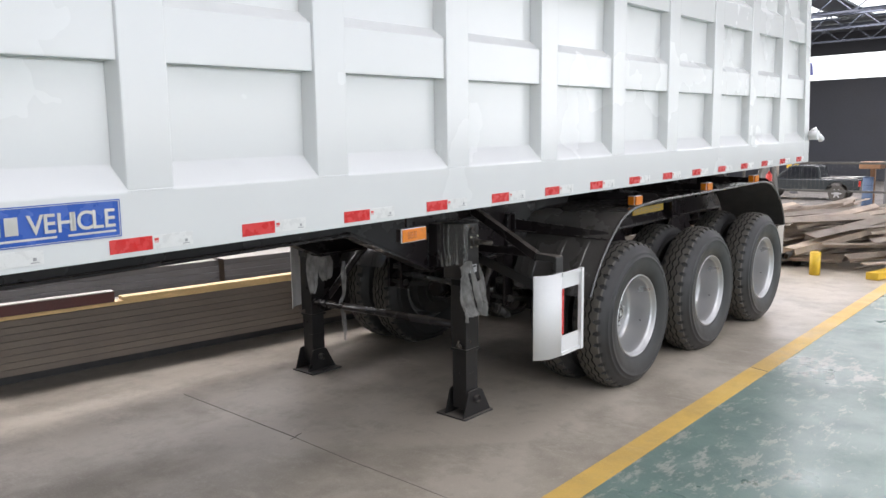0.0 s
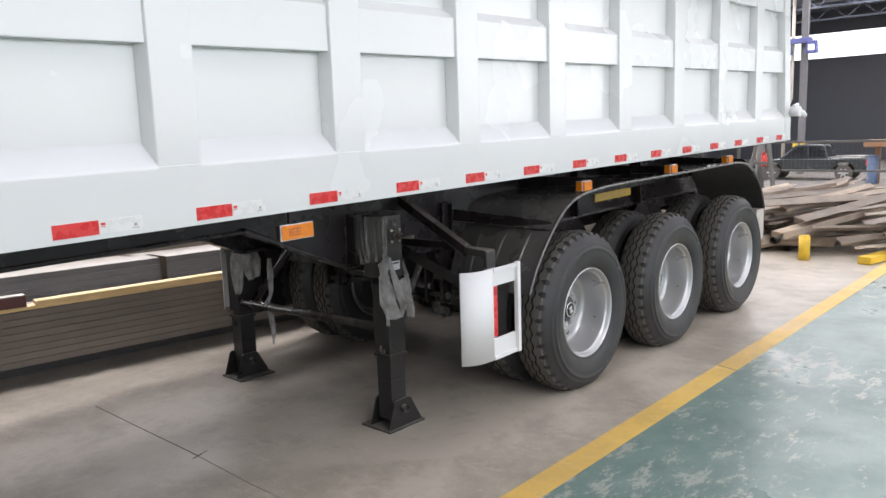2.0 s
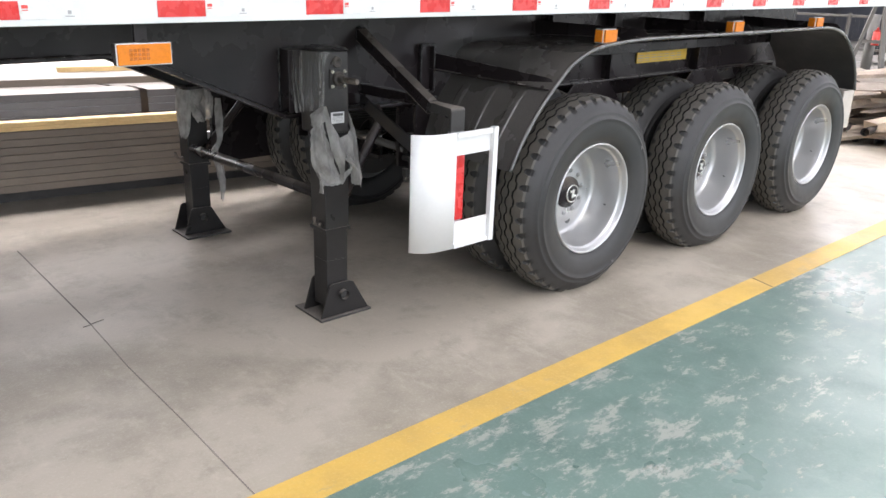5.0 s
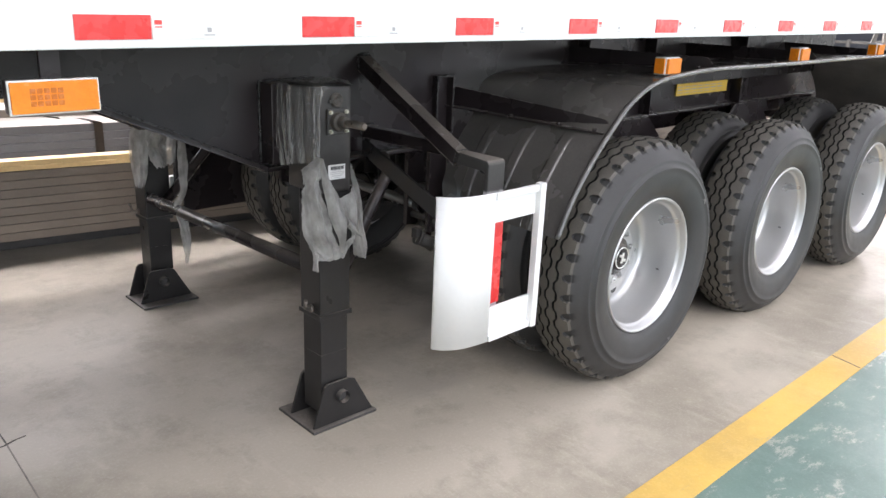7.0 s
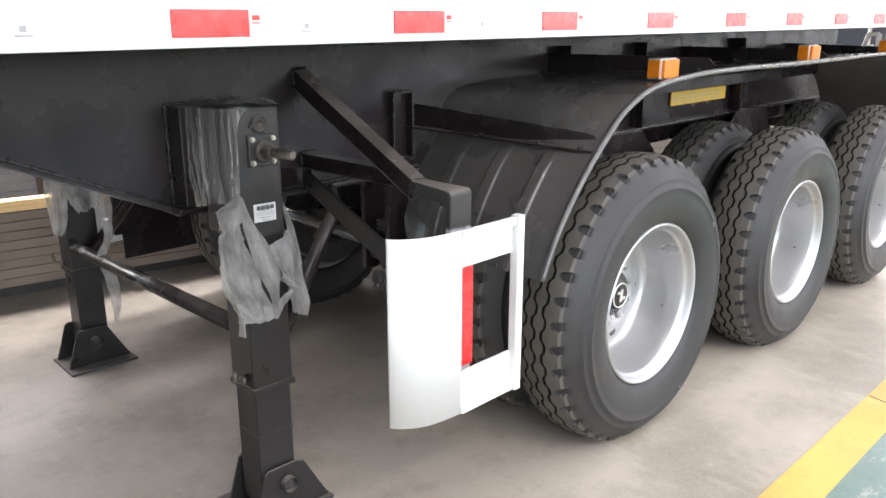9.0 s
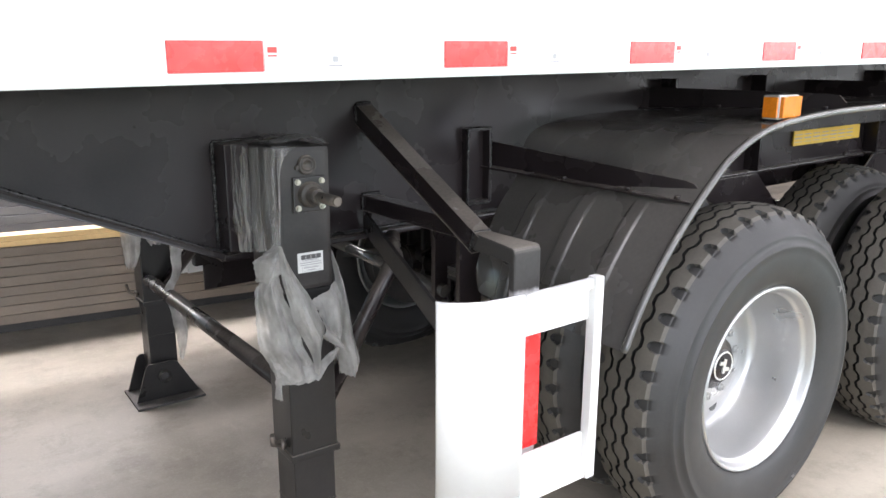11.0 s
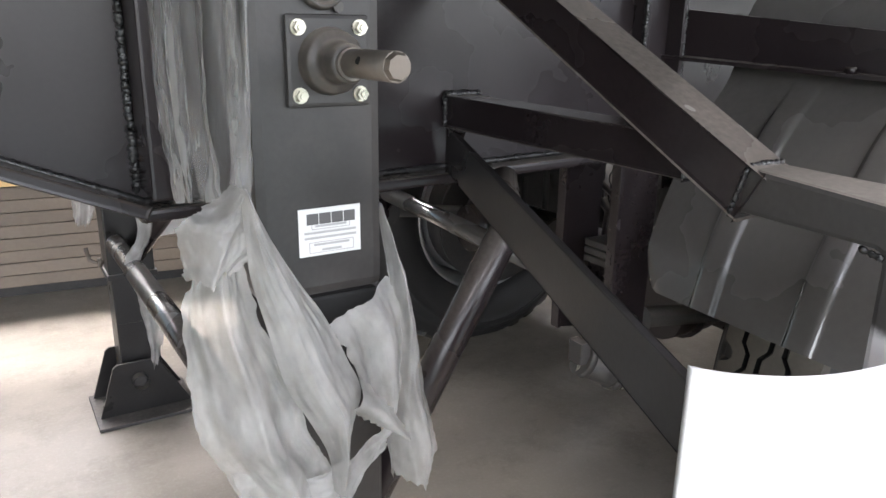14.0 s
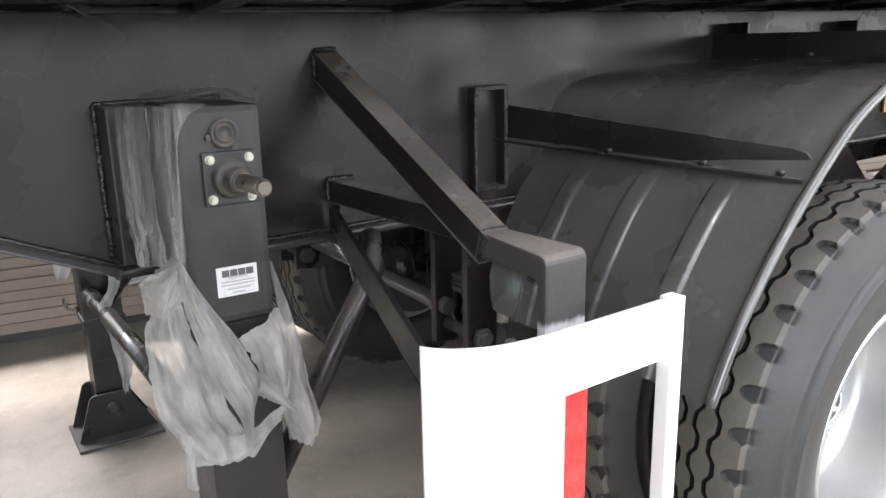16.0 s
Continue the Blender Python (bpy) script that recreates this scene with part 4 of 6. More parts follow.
T("leg_brace", add_tube(B(), [(0.475, 0.70, 0.955), (0.445, 0.63, 0.915), (0.17, 0.61, 0.495)], 0.024, 16), BLACK)
T("leg_brace", add_tube(B(), [(0.47, YF - 0.80, 0.955), (0.43, YF - 0.765, 0.91), (0.15, YF - 0.60, 0.50)], 0.026, 16), BLACK)

# ---- wheels ----
AXLES = (1.412, 2.718, 4.030)
AXLE_Z = (0.506, 0.495, 0.520)  # the last axle is drawn up a little
R_TYRE, TW = 0.543, 0.310


def tyre_mesh(ground, per=20):
    """Tyre about the y axis, outer face at y = 0, with stepped zigzag grooves and half-round bites in the shoulders."""
    pitches = 40
    n = pitches * per
    half = TW / 2
    # bead, sidewall with its rings, shoulder: radius and place across
    side = [(0.292, 0.060), (0.300, 0.040), (0.312, 0.027), (0.328, 0.0185), (0.345, 0.0125), (0.375, 0.005), (0.405, 0.001), (0.425, 0.001), (0.428, -0.001), (0.434, -0.001), (0.437, 0.004), (0.455, 0.011), (0.458, 0.010), (0.464, 0.012), (0.467, 0.018), (0.484, 0.029), (0.498, 0.040), (0.510, 0.050), (0.519, 0.057), (0.525, 0.062)]
    # places across the tread: dense at the shoulders, and four for each groove
    us = [-0.60, -0.54, -0.28, -0.16, 0.16, 0.28, 0.54, 0.60]
    us += [c + w for c in (-0.43, 0.0, 0.43) for w in (-0.056, -0.043, 0.043, 0.056)]
    us.sort()
    tread = [(-1, k) for k in range(10, -1, -1)] + [(0, u) for u in us] + [(1, k) for k in range(11)]
    tread_n = len(tread) - 1
    bm = bmesh.new()

    def bite(i):
        a = (((i % per) + 0.5) / per - 0.5) / 0.21
        return math.sqrt(1 - a * a) if abs(a) < 1 else 0.0

    def across(u, i):
        """A straight run, then a slanting step and back; the middle groove steps the other way."""
        g = ((i % per) + 0.5) / per
        saw = min(1.0, max(-1.0, 5.0 * (abs(g - 0.5) - 0.25) * 2.0))
        sway = -math.cos(math.pi * u / 0.43) if abs(u) < 0.645 else 0.0
        return half + (u + 0.082 * saw * sway) * (half - 0.064)

    def at(col, i):
        """Place of a column of points: those at the shoulders follow the rim of each bite."""
        g, k = col
        if g == 0:
            return k
        rim = min(0.994, 1.0 - 0.30 * bite(i))
        return g * (0.68 + (rim - 0.012 - 0.68) * k / 5 if k < 6 else rim + (1.0 - rim) * (k - 6) / 4)

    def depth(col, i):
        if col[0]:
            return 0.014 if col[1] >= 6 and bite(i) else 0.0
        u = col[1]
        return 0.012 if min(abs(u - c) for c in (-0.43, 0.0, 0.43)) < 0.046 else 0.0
    rings, sides = [], []
    for r, y in side:
        sides.append([(min(r, 0.512) if bite(i) > 0.1 else r, y) for i in range(n)])
    rings += sides
    for col in tread:
        rings.append([(R_TYRE - 0.014 * at(col, i) ** 2 - depth(col, i), across(at(col, i), i)) for i in range(n)])
    rings += [[(r, TW - y) for r, y in ring] for ring in sides[::-1]]
    vr = [[bm.verts.new((r * math.cos(i * math.tau / n), y, r * math.sin(i * math.tau / n))) for i, (r, y) in enumerate(ring)] for ring in rings]
    ns = len(side)
    for j, (ra, rb) in enumerate(zip(vr, vr[1:])):
        flank = j < ns - 1 or j > ns + tread_n
        for i in range(n):
            f = bm.faces.new((ra[i], ra[(i + 1) % n], rb[(i + 1) % n], rb[i]))
            if flank:
                f.smooth = True
                jj = j if j < ns else len(rings) - 2 - j
                f.material_index = 2 if side[jj][0] < 0.512 or (bite(i) > 0.1 and bite(i + 1) > 0.1) else 0
            elif j < ns or j >= ns + tread_n - 1:
                # bites take the darker sidewall rubber as painted shade
                if bite(i) > 0.1 and bite(i + 1) > 0.1:
                    f.material_index = 2
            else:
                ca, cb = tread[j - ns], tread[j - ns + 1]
                # groove faces go near-black, their shade put into the colour
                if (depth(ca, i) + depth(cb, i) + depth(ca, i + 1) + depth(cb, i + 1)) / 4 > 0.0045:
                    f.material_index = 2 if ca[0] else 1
    for v in bm.verts:
        v.co.z = max(v.co.z, 0.0005 - ground)  # flat where it stands on the floor
    bmesh.ops.recalc_face_normals(bm, faces=bm.faces[:])
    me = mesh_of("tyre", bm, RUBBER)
    me.materials.append(BAND_RECESS_BLACK)
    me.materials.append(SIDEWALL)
    return me


def rim_mesh():
    """Deep-dished steel rim: flange lip, barrel, and a disc with hand holes far inside."""
    bm = bmesh.new()
    add_lathe(bm, [(0.290, 0.064), (0.299, 0.050), (0.303, 0.038), (0.301, 0.031), (0.295, 0.028), (0.288, 0.036), (0.284, 0.052), (0.276, 0.062), (0.272, 0.064), (0.270, 0.070), (0.264, 0.10), (0.258, 0.16), (0.254, 0.215), (0.246, 0.232), (0.232, 0.240), (0.20, 0.236), (0.166, 0.222), (0.145, 0.214), (0.140, 0.214), (0.0, 0.214)], 72)
    add_lathe(bm, [(0.262, 0.12), (0.272, 0.21), (0.276, 0.245), (0.288, 0.266), (0.297, 0.277), (0.303, 0.276), (0.303, 0.268), (0.294, 0.25)], 48)
    bmesh.ops.recalc_face_normals(bm, faces=bm.faces[:])
    return mesh_of("wheel", bm, RIM)


def hub_mesh():
    bm = bmesh.new()
    add_lathe(bm, [(0.088, 0.216), (0.086, 0.200), (0.062, 0.192), (0.060, 0.178), (0.056, 0.174), (0.044, 0.172), (0.0, 0.171)], 36)
    bmesh.ops.recalc_face_normals(bm, faces=bm.faces[:])
    return mesh_of("hub", bm, BLACK)


def cap_mark_mesh():
    """A plain pale shape in the middle of the hub cap."""
    bm = bmesh.new()
    for lo, hi in (((-0.026, 0.166, 0.003), (-0.002, 0.172, 0.016)), ((0.002, 0.166, -0.016), (0.026, 0.172, -0.003)), ((-0.008, 0.166, -0.024), (0.006, 0.172, 0.024))):
        add_box(bm, lo, hi, 0.002)
    add_lathe(bm, [(0.044, 0.172), (0.047, 0.169), (0.050, 0.173)], 32)
    return mesh_of("cap_mark", bm, CHROME)


TYRES = [(tyre_mesh(z), tyre_mesh(z, 10)) for z in AXLE_Z]
WHEEL, HUB, MARK = rim_mesh(), hub_mesh(), cap_mark_mesh()
nut_bm = B()
add_tube(nut_bm, [(0, 0.216, 0), (0, 0.203, 0)], 0.013, 6)
add_tube(nut_bm, [(0, 0.203, 0), (0, 0.196, 0)], 0.008, 10)
NUT = mesh_of("wheel_nut", nut_bm, RIM)


def chalk_mesh(turn_at, span):
    """A short pale scuff on the tyre's flank, hooked at one end."""
    bm = bmesh.new()
    rows = []
    for i in range(7):
        a = math.radians(turn_at + span * (i / 6 - 0.5))
        r = 0.416 + 0.010 * math.sin(i * 0.7)
        w = 0.004 + 0.004 * math.sin(i * 0.9)
        rows.append([(rr * math.cos(a), -0.0022, rr * math.sin(a)) for rr in (r - w, r + w)])
    add_sheet(bm, rows)
    return mesh_of("chalk_mark", bm, CHALK)


# dark discs laid on the dish to stand for shaded hand holes
hole_bm = add_lathe(B(), [(0.0, 0.2335), (0.018, 0.2335), (0.022, 0.2325)], 16)
HOLE = mesh_of("hand_hole", hole_bm, PRINT)
for xi, (ax, Z_AXLE) in enumerate(zip(AXLES, AXLE_Z)):
    for yi, (yo, flip) in enumerate(((-0.004, 0), (0.350, 0), (YF - 0.350, 1), (YF + 0.004, 1))):
        turn = 180 * flip
        w = shared("wheel", WHEEL, trailer, pose(ax, yo, Z_AXLE, 0, 0, turn))
        w["label"] = "silver steel wheel with a black ribbed tyre"
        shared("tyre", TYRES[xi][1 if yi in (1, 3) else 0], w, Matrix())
        if yi in (0, 3):
            spin = math.radians(17 * xi + 40 * yi + 11)
            h = shared("hub", HUB, w, Matrix.Rotation(spin, 4, "Y"))
            shared("cap_mark", MARK, h, Matrix())
            for k in range(10):
                a = k * math.tau / 10 + spin
                shared("wheel_nut", NUT, w, pose(0.118 * math.cos(a), 0, 0.118 * math.sin(a)))
            for turn_at, span in ((37 + 3 * xi, 5), (-63 + 21 * xi, 3)):
                shared("chalk_mark", chalk_mesh(turn_at, span), w, Matrix())
            for a in (math.radians(84 - 9 * xi), math.radians(-76 - 9 * xi)):
                shared("hand_hole", HOLE, w, pose(0.175 * math.cos(a), -0.0065, 0.175 * math.sin(a)))
    # axle, brake drums, chambers
    axb = B()
    add_tube(axb, [(ax, 0.62, Z_AXLE), (ax, YF - 0.62, Z_AXLE)], 0.075, 20)
    axle = part("axle", axb, BLACK, trailer)
    for yo in (0.60, YF - 0.60):
        s = 1 if yo < YC else -1
        dr = B()
        add_tube(dr, [(ax, yo - s * 0.10, Z_AXLE), (ax, yo + s * 0.085, Z_AXLE)], 0.245, 40)
        add_tube(dr, [(ax, yo + s * 0.085, Z_AXLE), (ax, yo + s * 0.10, Z_AXLE)], 0.255, 40)
        add_tube(dr, [(ax, yo + s * 0.10, Z_AXLE), (ax, yo + s * 0.12, Z_AXLE)], 0.16, 32)
        part("brake_drum", dr, DUSTY, axle)
        bc = B()
        add_tube(bc, [(ax - 0.30, yo + s * 0.34, Z_AXLE + 0.05), (ax - 0.17, yo + s * 0.34, Z_AXLE + 0.05)], 0.075, 20)
        add_tube(bc, [(ax - 0.235, yo + s * 0.34, Z_AXLE + 0.05), (ax - 0.225, yo + s * 0.34, Z_AXLE + 0.05)], 0.085, 20)
        add_tube(bc, [(ax - 0.17, yo + s * 0.34, Z_AXLE + 0.05), (ax - 0.08, yo + s * 0.34, Z_AXLE + 0.09)], 0.012, 10)
        part("brake_chamber", bc, BLACK, axle)
        # leaf spring pack
        sp = B()
        for k in range(7):
            ln = 0.62 if k < 3 else 0.58 - 0.06 * (k - 2)
            zz = Z_AXLE + 0.272 - 0.016 * k
            add_box(sp, (ax - ln, yo + s * 0.21 - 0.045, zz), (ax + ln, yo + s * 0.21 + 0.045, zz + 0.013), 0.002)
        part("leaf_spring", sp, DUSTY, axle)
        ub = B()
        for dx in (-0.07, 0.07):
            for dy in (-0.06, 0.06):
                add_tube(ub, [(ax + dx, yo + s * 0.21 + dy, Z_AXLE - 0.12), (ax + dx, yo + s * 0.21 + dy, Z_AXLE + 0.33)], 0.011, 8)
        add_box(ub, (ax - 0.11, yo + s * 0.21 - 0.08, Z_AXLE + 0.286), (ax + 0.11, yo + s * 0.21 + 0.08, Z_AXLE + 0.308), 0.003)
        add_box(ub, (ax - 0.11, yo + s * 0.21 - 0.08, Z_AXLE - 0.10), (ax + 0.11, yo + s * 0.21 + 0.08, Z_AXLE - 0.075), 0.003)
        part("spring_clamp", ub, DUSTY, axle)


def hanger(x, yc):
    """Spring hanger: two side plates with an oval hole, joined by a front plate and a bolt."""
    outline = [(x - 0.066, 0.96), (x + 0.030, 0.96), (x + 0.022, 0.60), (x - 0.010, 0.575), (x - 0.066, 0.585)]
    ob = T("spring_hanger", add_prism(B(), outline, "y", yc - 0.076, yc - 0.066, 0.001), BLACK)
    T("side_plate", add_prism(B(), outline, "y", yc + 0.066, yc + 0.076, 0.001), BLACK, ob)
    T("back_plate", add_box(B(), (x + 0.010, yc - 0.066, 0.60), (x + 0.020, yc + 0.066, 0.72), 0.001), BLACK, ob)
    for yy in (yc - 0.082, yc + 0.060):
        T("edge_strip", add_box(B(), (x - 0.072, yy, 0.585), (x - 0.064, yy + 0.022, 0.955), 0.001), BLACK, ob)
    hb3 = B()
    add_tube(hb3, [(x - 0.03, yc - 0.105, 0.63), (x - 0.03, yc + 0.105, 0.63)], 0.016, 12)
    add_tube(hb3, [(x - 0.03, yc - 0.096, 0.63), (x - 0.03, yc - 0.077, 0.63)], 0.028, 6)
    add_tube(hb3, [(x - 0.03, yc + 0.077, 0.63), (x - 0.03, yc + 0.096, 0.63)], 0.028, 6)
    T("hanger_bolt", hb3, DUSTY, ob)
    # hollowed gusset towards the trailer's middle, with an oval hole
    s = 1 if yc < YC else -1
    gx = x + 0.012
    edge = [(0.078, 0.955), (0.20, 0.955), (0.165, 0.90), (0.142, 0.83), (0.130, 0.74), (0.126, 0.66), (0.078, 0.62)]
    gus = T("hanger_gusset", add_prism(B(), [(yc + s * a, z) for a, z in edge], "x", gx, gx + 0.008, 0.001), BLACK, ob)
    # near-black oval laid on the gusset as the shade of its hole
    ring = [(yc + s * (0.106 + 0.017 * math.cos(k * math.tau / 24)), 0.83 + 0.052 * math.sin(k * math.tau / 24)) for k in range(24)]
    T("hanger_hole", add_prism(B(), ring, "x", gx - 0.0012, gx + 0.0005, 0), BAND_RECESS_BLACK, gus)
    return ob


vb = B()
add_tube(vb, [(0.764, 0.806, 0.545), (0.838, 0.790, 0.501)], 0.030, 18)
add_tube(vb, [(0.760, 0.807, 0.547), (0.772, 0.804, 0.540)], 0.034, 16)
add_tube(vb, [(0.828, 0.792, 0.507), (0.842, 0.789, 0.499)], 0.034, 16)
add_tube(vb, [(0.842, 0.789, 0.499), (0.876, 0.782, 0.479)], 0.014, 10)
valve = T("relay_valve", vb, DUSTY, None, "dusty round valve below the spring hanger")
for px, py, pz, dx, dz in ((0.762, 0.804, 0.545, -0.012, -0.028), (0.830, 0.790, 0.502, -0.010, -0.028), (0.848, 0.786, 0.498, 0.004, -0.028), (0.792, 0.800, 0.560, -0.004, 0.024)):
    T("bolt", add_tube(B(), [(px, py, pz), (px + dx, py - 0.004, pz + dz)], 0.0075, 6), ZINC, valve)
T("inlet_block", add_box(B(), (0.738, 0.784, 0.545), (0.764, 0.822, 0.590), 0.004), DUSTY, valve, "dusty square inlet block")
T("valve_bracket", add_box(B(), (0.804, 0.798, 0.53), (0.836, 0.806, 0.66), 0.002), BLACK, valve)
for q in range(3):
    hose = add_tube(B(), [(0.82 + 0.02 * q, 0.79, 0.56), (0.80 + 0.03 * q, 0.86, 0.66), (0.86 + 0.05 * q, 0.92, 0.80), (0.80, 0.96, 0.95)], 0.007, 8)
    T("air_hose", hose, BLACK)
for hx in (0.83, 2.145, 3.455, 4.72):
    for yc in (0.82, YF - 0.82):
        hanger(hx, yc)
for i, (xa, xb, zz) in enumerate(((0.86, 1.49, 0.56), (2.17, 2.80, 0.56), (3.48, 4.11, 0.56))):
    for yc in (0.82, YF - 0.82):
        rb = B()
        add_tube(rb, [(xa, yc, zz + 0.06), (xb, yc, zz - 0.03)], 0.022, 12)
        add_tube(rb, [(xa, yc - 0.05, zz + 0.06), (xa, yc + 0.05, zz + 0.06)], 0.045, 14)
        part("radius_rod", rb, DUSTY, trailer)
T("cross_tube", add_tube(B(), [(0.79, 0.86, 0.682), (0.79, YF - 0.86, 0.706)], 0.023, 14), BLACK_GLOSS, None, "glossy black tube between the spring hangers")
cm = B()
for xx in (0.62, 1.9, 3.2, 4.6):
    add_box(cm, (xx, YW + 0.02, 1.0), (xx + 0.09, YF - YW - 0.02, 1.16), 0.006)
T("chassis_crossmember", cm, BLACK)
tk = B()
add_tube(tk, [(1.0, 1.35, 1.05), (1.9, 1.35, 1.05)], 0.14, 24)
T("air_tank", tk, BLACK)
hs = B()
for j in range(5):
    pts = [(0.25 + 0.22 * i, 1.0 + 0.10 * j + 0.02 * math.sin(i + j), 1.0 + 0.04 * math.sin(i * 1.4 + j * 2)) for i in range(9)]
    add_tube(hs, pts, 0.009, 8)
T("air_hose", hs, BLACK)

# rocker beams between the springs
for hx in (2.08, 3.39):
    for yc in (0.70, YF - 0.70):
        rk = B()
        for yy in (yc - 0.07, yc + 0.06):
            add_prism(rk, [(hx - 0.36, 0.74), (hx - 0.30, 0.68), (hx, 0.62), (hx + 0.30, 0.68), (hx + 0.36, 0.74), (hx + 0.34, 0.82), (hx + 0.16, 0.98), (hx - 0.16, 0.98), (hx - 0.34, 0.82)], "y", yy, yy + 0.01, 0.002)
        add_tube(rk, [(hx, yc - 0.09, 0.72), (hx, yc + 0.09, 0.72)], 0.05, 16)
        T("rocker_beam", rk, BLACK)
# added dark boxes that block the bright gap behind the wheels
bx2 = B()
add_box(bx2, (1.15, 1.0, 0.80), (5.5, 1.12, 1.02), 0.01)
add_box(bx2, (1.15, YF - 1.12, 0.80), (5.5, YF - 1.0, 1.02), 0.01)
add_box(bx2, (5.25, 0.62, 0.66), (5.35, YF - 0.62, 1.04), 0.01)
T("gap_blocker", bx2, BLACK)

# ---- mudguards ----
PROFILE = [(0.783, 0.715), (0.852, 0.848), (0.960, 0.990), (1.080, 1.112), (1.19, 1.198), (1.35, 1.258), (1.60, 1.284), (1.89, 1.292), (2.63, 1.290), (3.60, 1.292), (4.05, 1.285), (4.30, 1.22), (4.50, 1.085), (4.62, 0.93), (4.68, 0.80)]


INNER = [(0.768, 0.735), (0.800, 0.855), (0.875, 1.000), (0.945, 1.085), (0.985, 1.205), (1.08, 1.253), (1.30, 1.273), (1.70, 1.276), (2.55, 1.273), (3.60, 1.275), (4.05, 1.268), (4.28, 1.21), (4.48, 1.085), (4.61, 0.93), (4.67, 0.80)]


def fender(y_out, y_in, sgn):
    """A pressed mudguard sheet with raised beads along its run; its inner edge lies a little lower and further forward."""
    outer, inner = smooth_line(PROFILE), smooth_line(INNER)
    width = abs(y_in - y_out)
    across, bead = [0.0, 0.012], [0, 0]
    for s in (0.157, 0.326, 0.495):
        for off, h in ((-0.027, 0.0), (-0.0245, 0.0008), (-0.022, 0.0046), (-0.0195, 0.0078), (-0.0165, 0.0093), (-0.0115, 0.0097), (0.0, 0.0094), (0.0115, 0.0097), (0.0165, 0.0093), (0.0195, 0.0078), (0.022, 0.0046), (0.0245, 0.0008), (0.027, 0.0)):
            across.append(s + off)
            bead.append(h)
    for off in (0.040, 0.028, 0.018, 0.010, 0.004, 0.0):
        across.append(width - off)
        bead.append(0)
    bm = bmesh.new()
    grid, under = [], []
    for i, (x, z) in enumerate(outer):
        a, b = outer[max(0, i - 1)], outer[min(len(outer) - 1, i + 1)]
        d = Vector((b[0] - a[0], b[1] - a[1])).normalized()
        nx, nz = -d.y, d.x
        row, low2 = [], []
        for s, h in zip(across, bead):
            k = s / width
            # the lower inner corner of the sheet is rounded off
            cut = 2.0 * max(0.0, 1.0 - (width - s) / 0.045) ** 2 - 0.5 * i
            px, pz = x + (inner[i][0] - x) * k, z + (inner[i][1] - z) * k
            if cut > 0:
                px, pz = px + d.x * cut * 0.022, pz + d.y * cut * 0.022
            y = y_out + sgn * s
            h *= 0.10 + 0.56 * min(1.0, max(0.0, (1.07 - z) / 0.05))
            row.append((px + nx * h, y, pz + nz * h))
            low2.append((px - nx * 0.004, y, pz - nz * 0.004))
        grid.append(row)
        under.append(low2)
    add_sheet(bm, grid)
    top_faces = len(bm.faces)
    add_sheet(bm, [r[::-1] for r in under])
    bm.faces.ensure_lookup_table()
    for f in bm.faces[top_faces:]:
        f.material_index = 1
    return bm, outer


fen_bm, fen_line = fender(0.055, 0.685, 1)
guard = T("mudguard", fen_bm, BLACK_GLOSS, None, "glossy black pressed steel mudguard over three wheels")
T("rolled_edge", add_tube(B(), [(x, 0.055, z) for x, z in fen_line], 0.011, 10, side=(0, 1, 0)), BLACK_GLOSS, guard)
guard.data.materials.append(DUSTY)
far_bm, _ = fender(YF - 0.055, YF - 0.685, -1)
far_guard = T("mudguard", far_bm, BLACK_GLOSS, None, "black pressed steel mudguard on the far side")
far_guard.data.materials.append(DUSTY)


def fender_bracket(web, tip, drop_web, drop_tip):
    """An angle bar across the mudguard: an upright leg that narrows to a rounded tip, and a flange before it with bolts."""
    web, tip = Vector(web), Vector(tip)
    bm = B()
    n = 33
    front, back = [], []
    for i in range(n + 1):
        t = i / n
        p = web.lerp(tip, t)
        h = drop_web + (drop_tip - drop_web) * t
        e = max(0.0, (t - 0.94) / 0.06)
        top = p - Vector((0, 0, h * 0.55 * (1 - math.sqrt(max(0.0, 1 - e * e)))))
        low = p - Vector((0, 0, h))
        front.append([top, low])
        back.append([top + Vector((0.006, 0, 0)), low + Vector((0.006, 0, 0))])
    loop = [[f[0], f[1], k[1], k[0], f[0]] for f, k in zip(front, back)]
    add_sheet(bm, loop)
    flange = [[f[1], f[1] + Vector((-0.045, 0, 0.001)), f[1] + Vector((-0.045, 0, -0.005)), f[1] + Vector((0, 0, -0.005)), f[1]] for f in front]
    add_sheet(bm, flange)
    for f in bm.faces:
        f.smooth = False
    bmesh.ops.recalc_face_normals(bm, faces=bm.faces[:])
    ob = T("guard_bracket", bm, BLACK, guard)
    for t in (0.42, 0.72, 0.93):
        p = web.lerp(tip, t) - Vector((0.024, 0, drop_web + (drop_tip - drop_web) * t))
        T("bolt", add_tube(B(), [p, p + Vector((0, 0, 0.010))], 0.009, 6), BLACK, ob)
    return ob


fender_bracket((0.908, YW, 1.198), (1.078, 0.072, 1.126), 0.078, 0.046)
fender_bracket((1.685, YW, 1.350), (1.80, 0.075, 1.338), 0.076, 0.046)
fender_bracket((2.78, YW, 1.350), (2.90, 0.075, 1.338), 0.076, 0.046)
fender_bracket((4.12, YW, 1.335), (4.22, 0.075, 1.310), 0.076, 0.046)
for px in (1.62, 2.25, 2.55, 3.5):
    T("bolt", add_tube(B(), [(px, 0.14, 1.288), (px, 0.14, 1.298)], 0.014, 8), DUSTY, guard)
hz = B()
add_box(hz, (1.3, 0.62, 1.14), (4.3, 0.66, 1.20), 0.004)
T("guard_carrier", hz, BLACK, guard)
lbm = B()
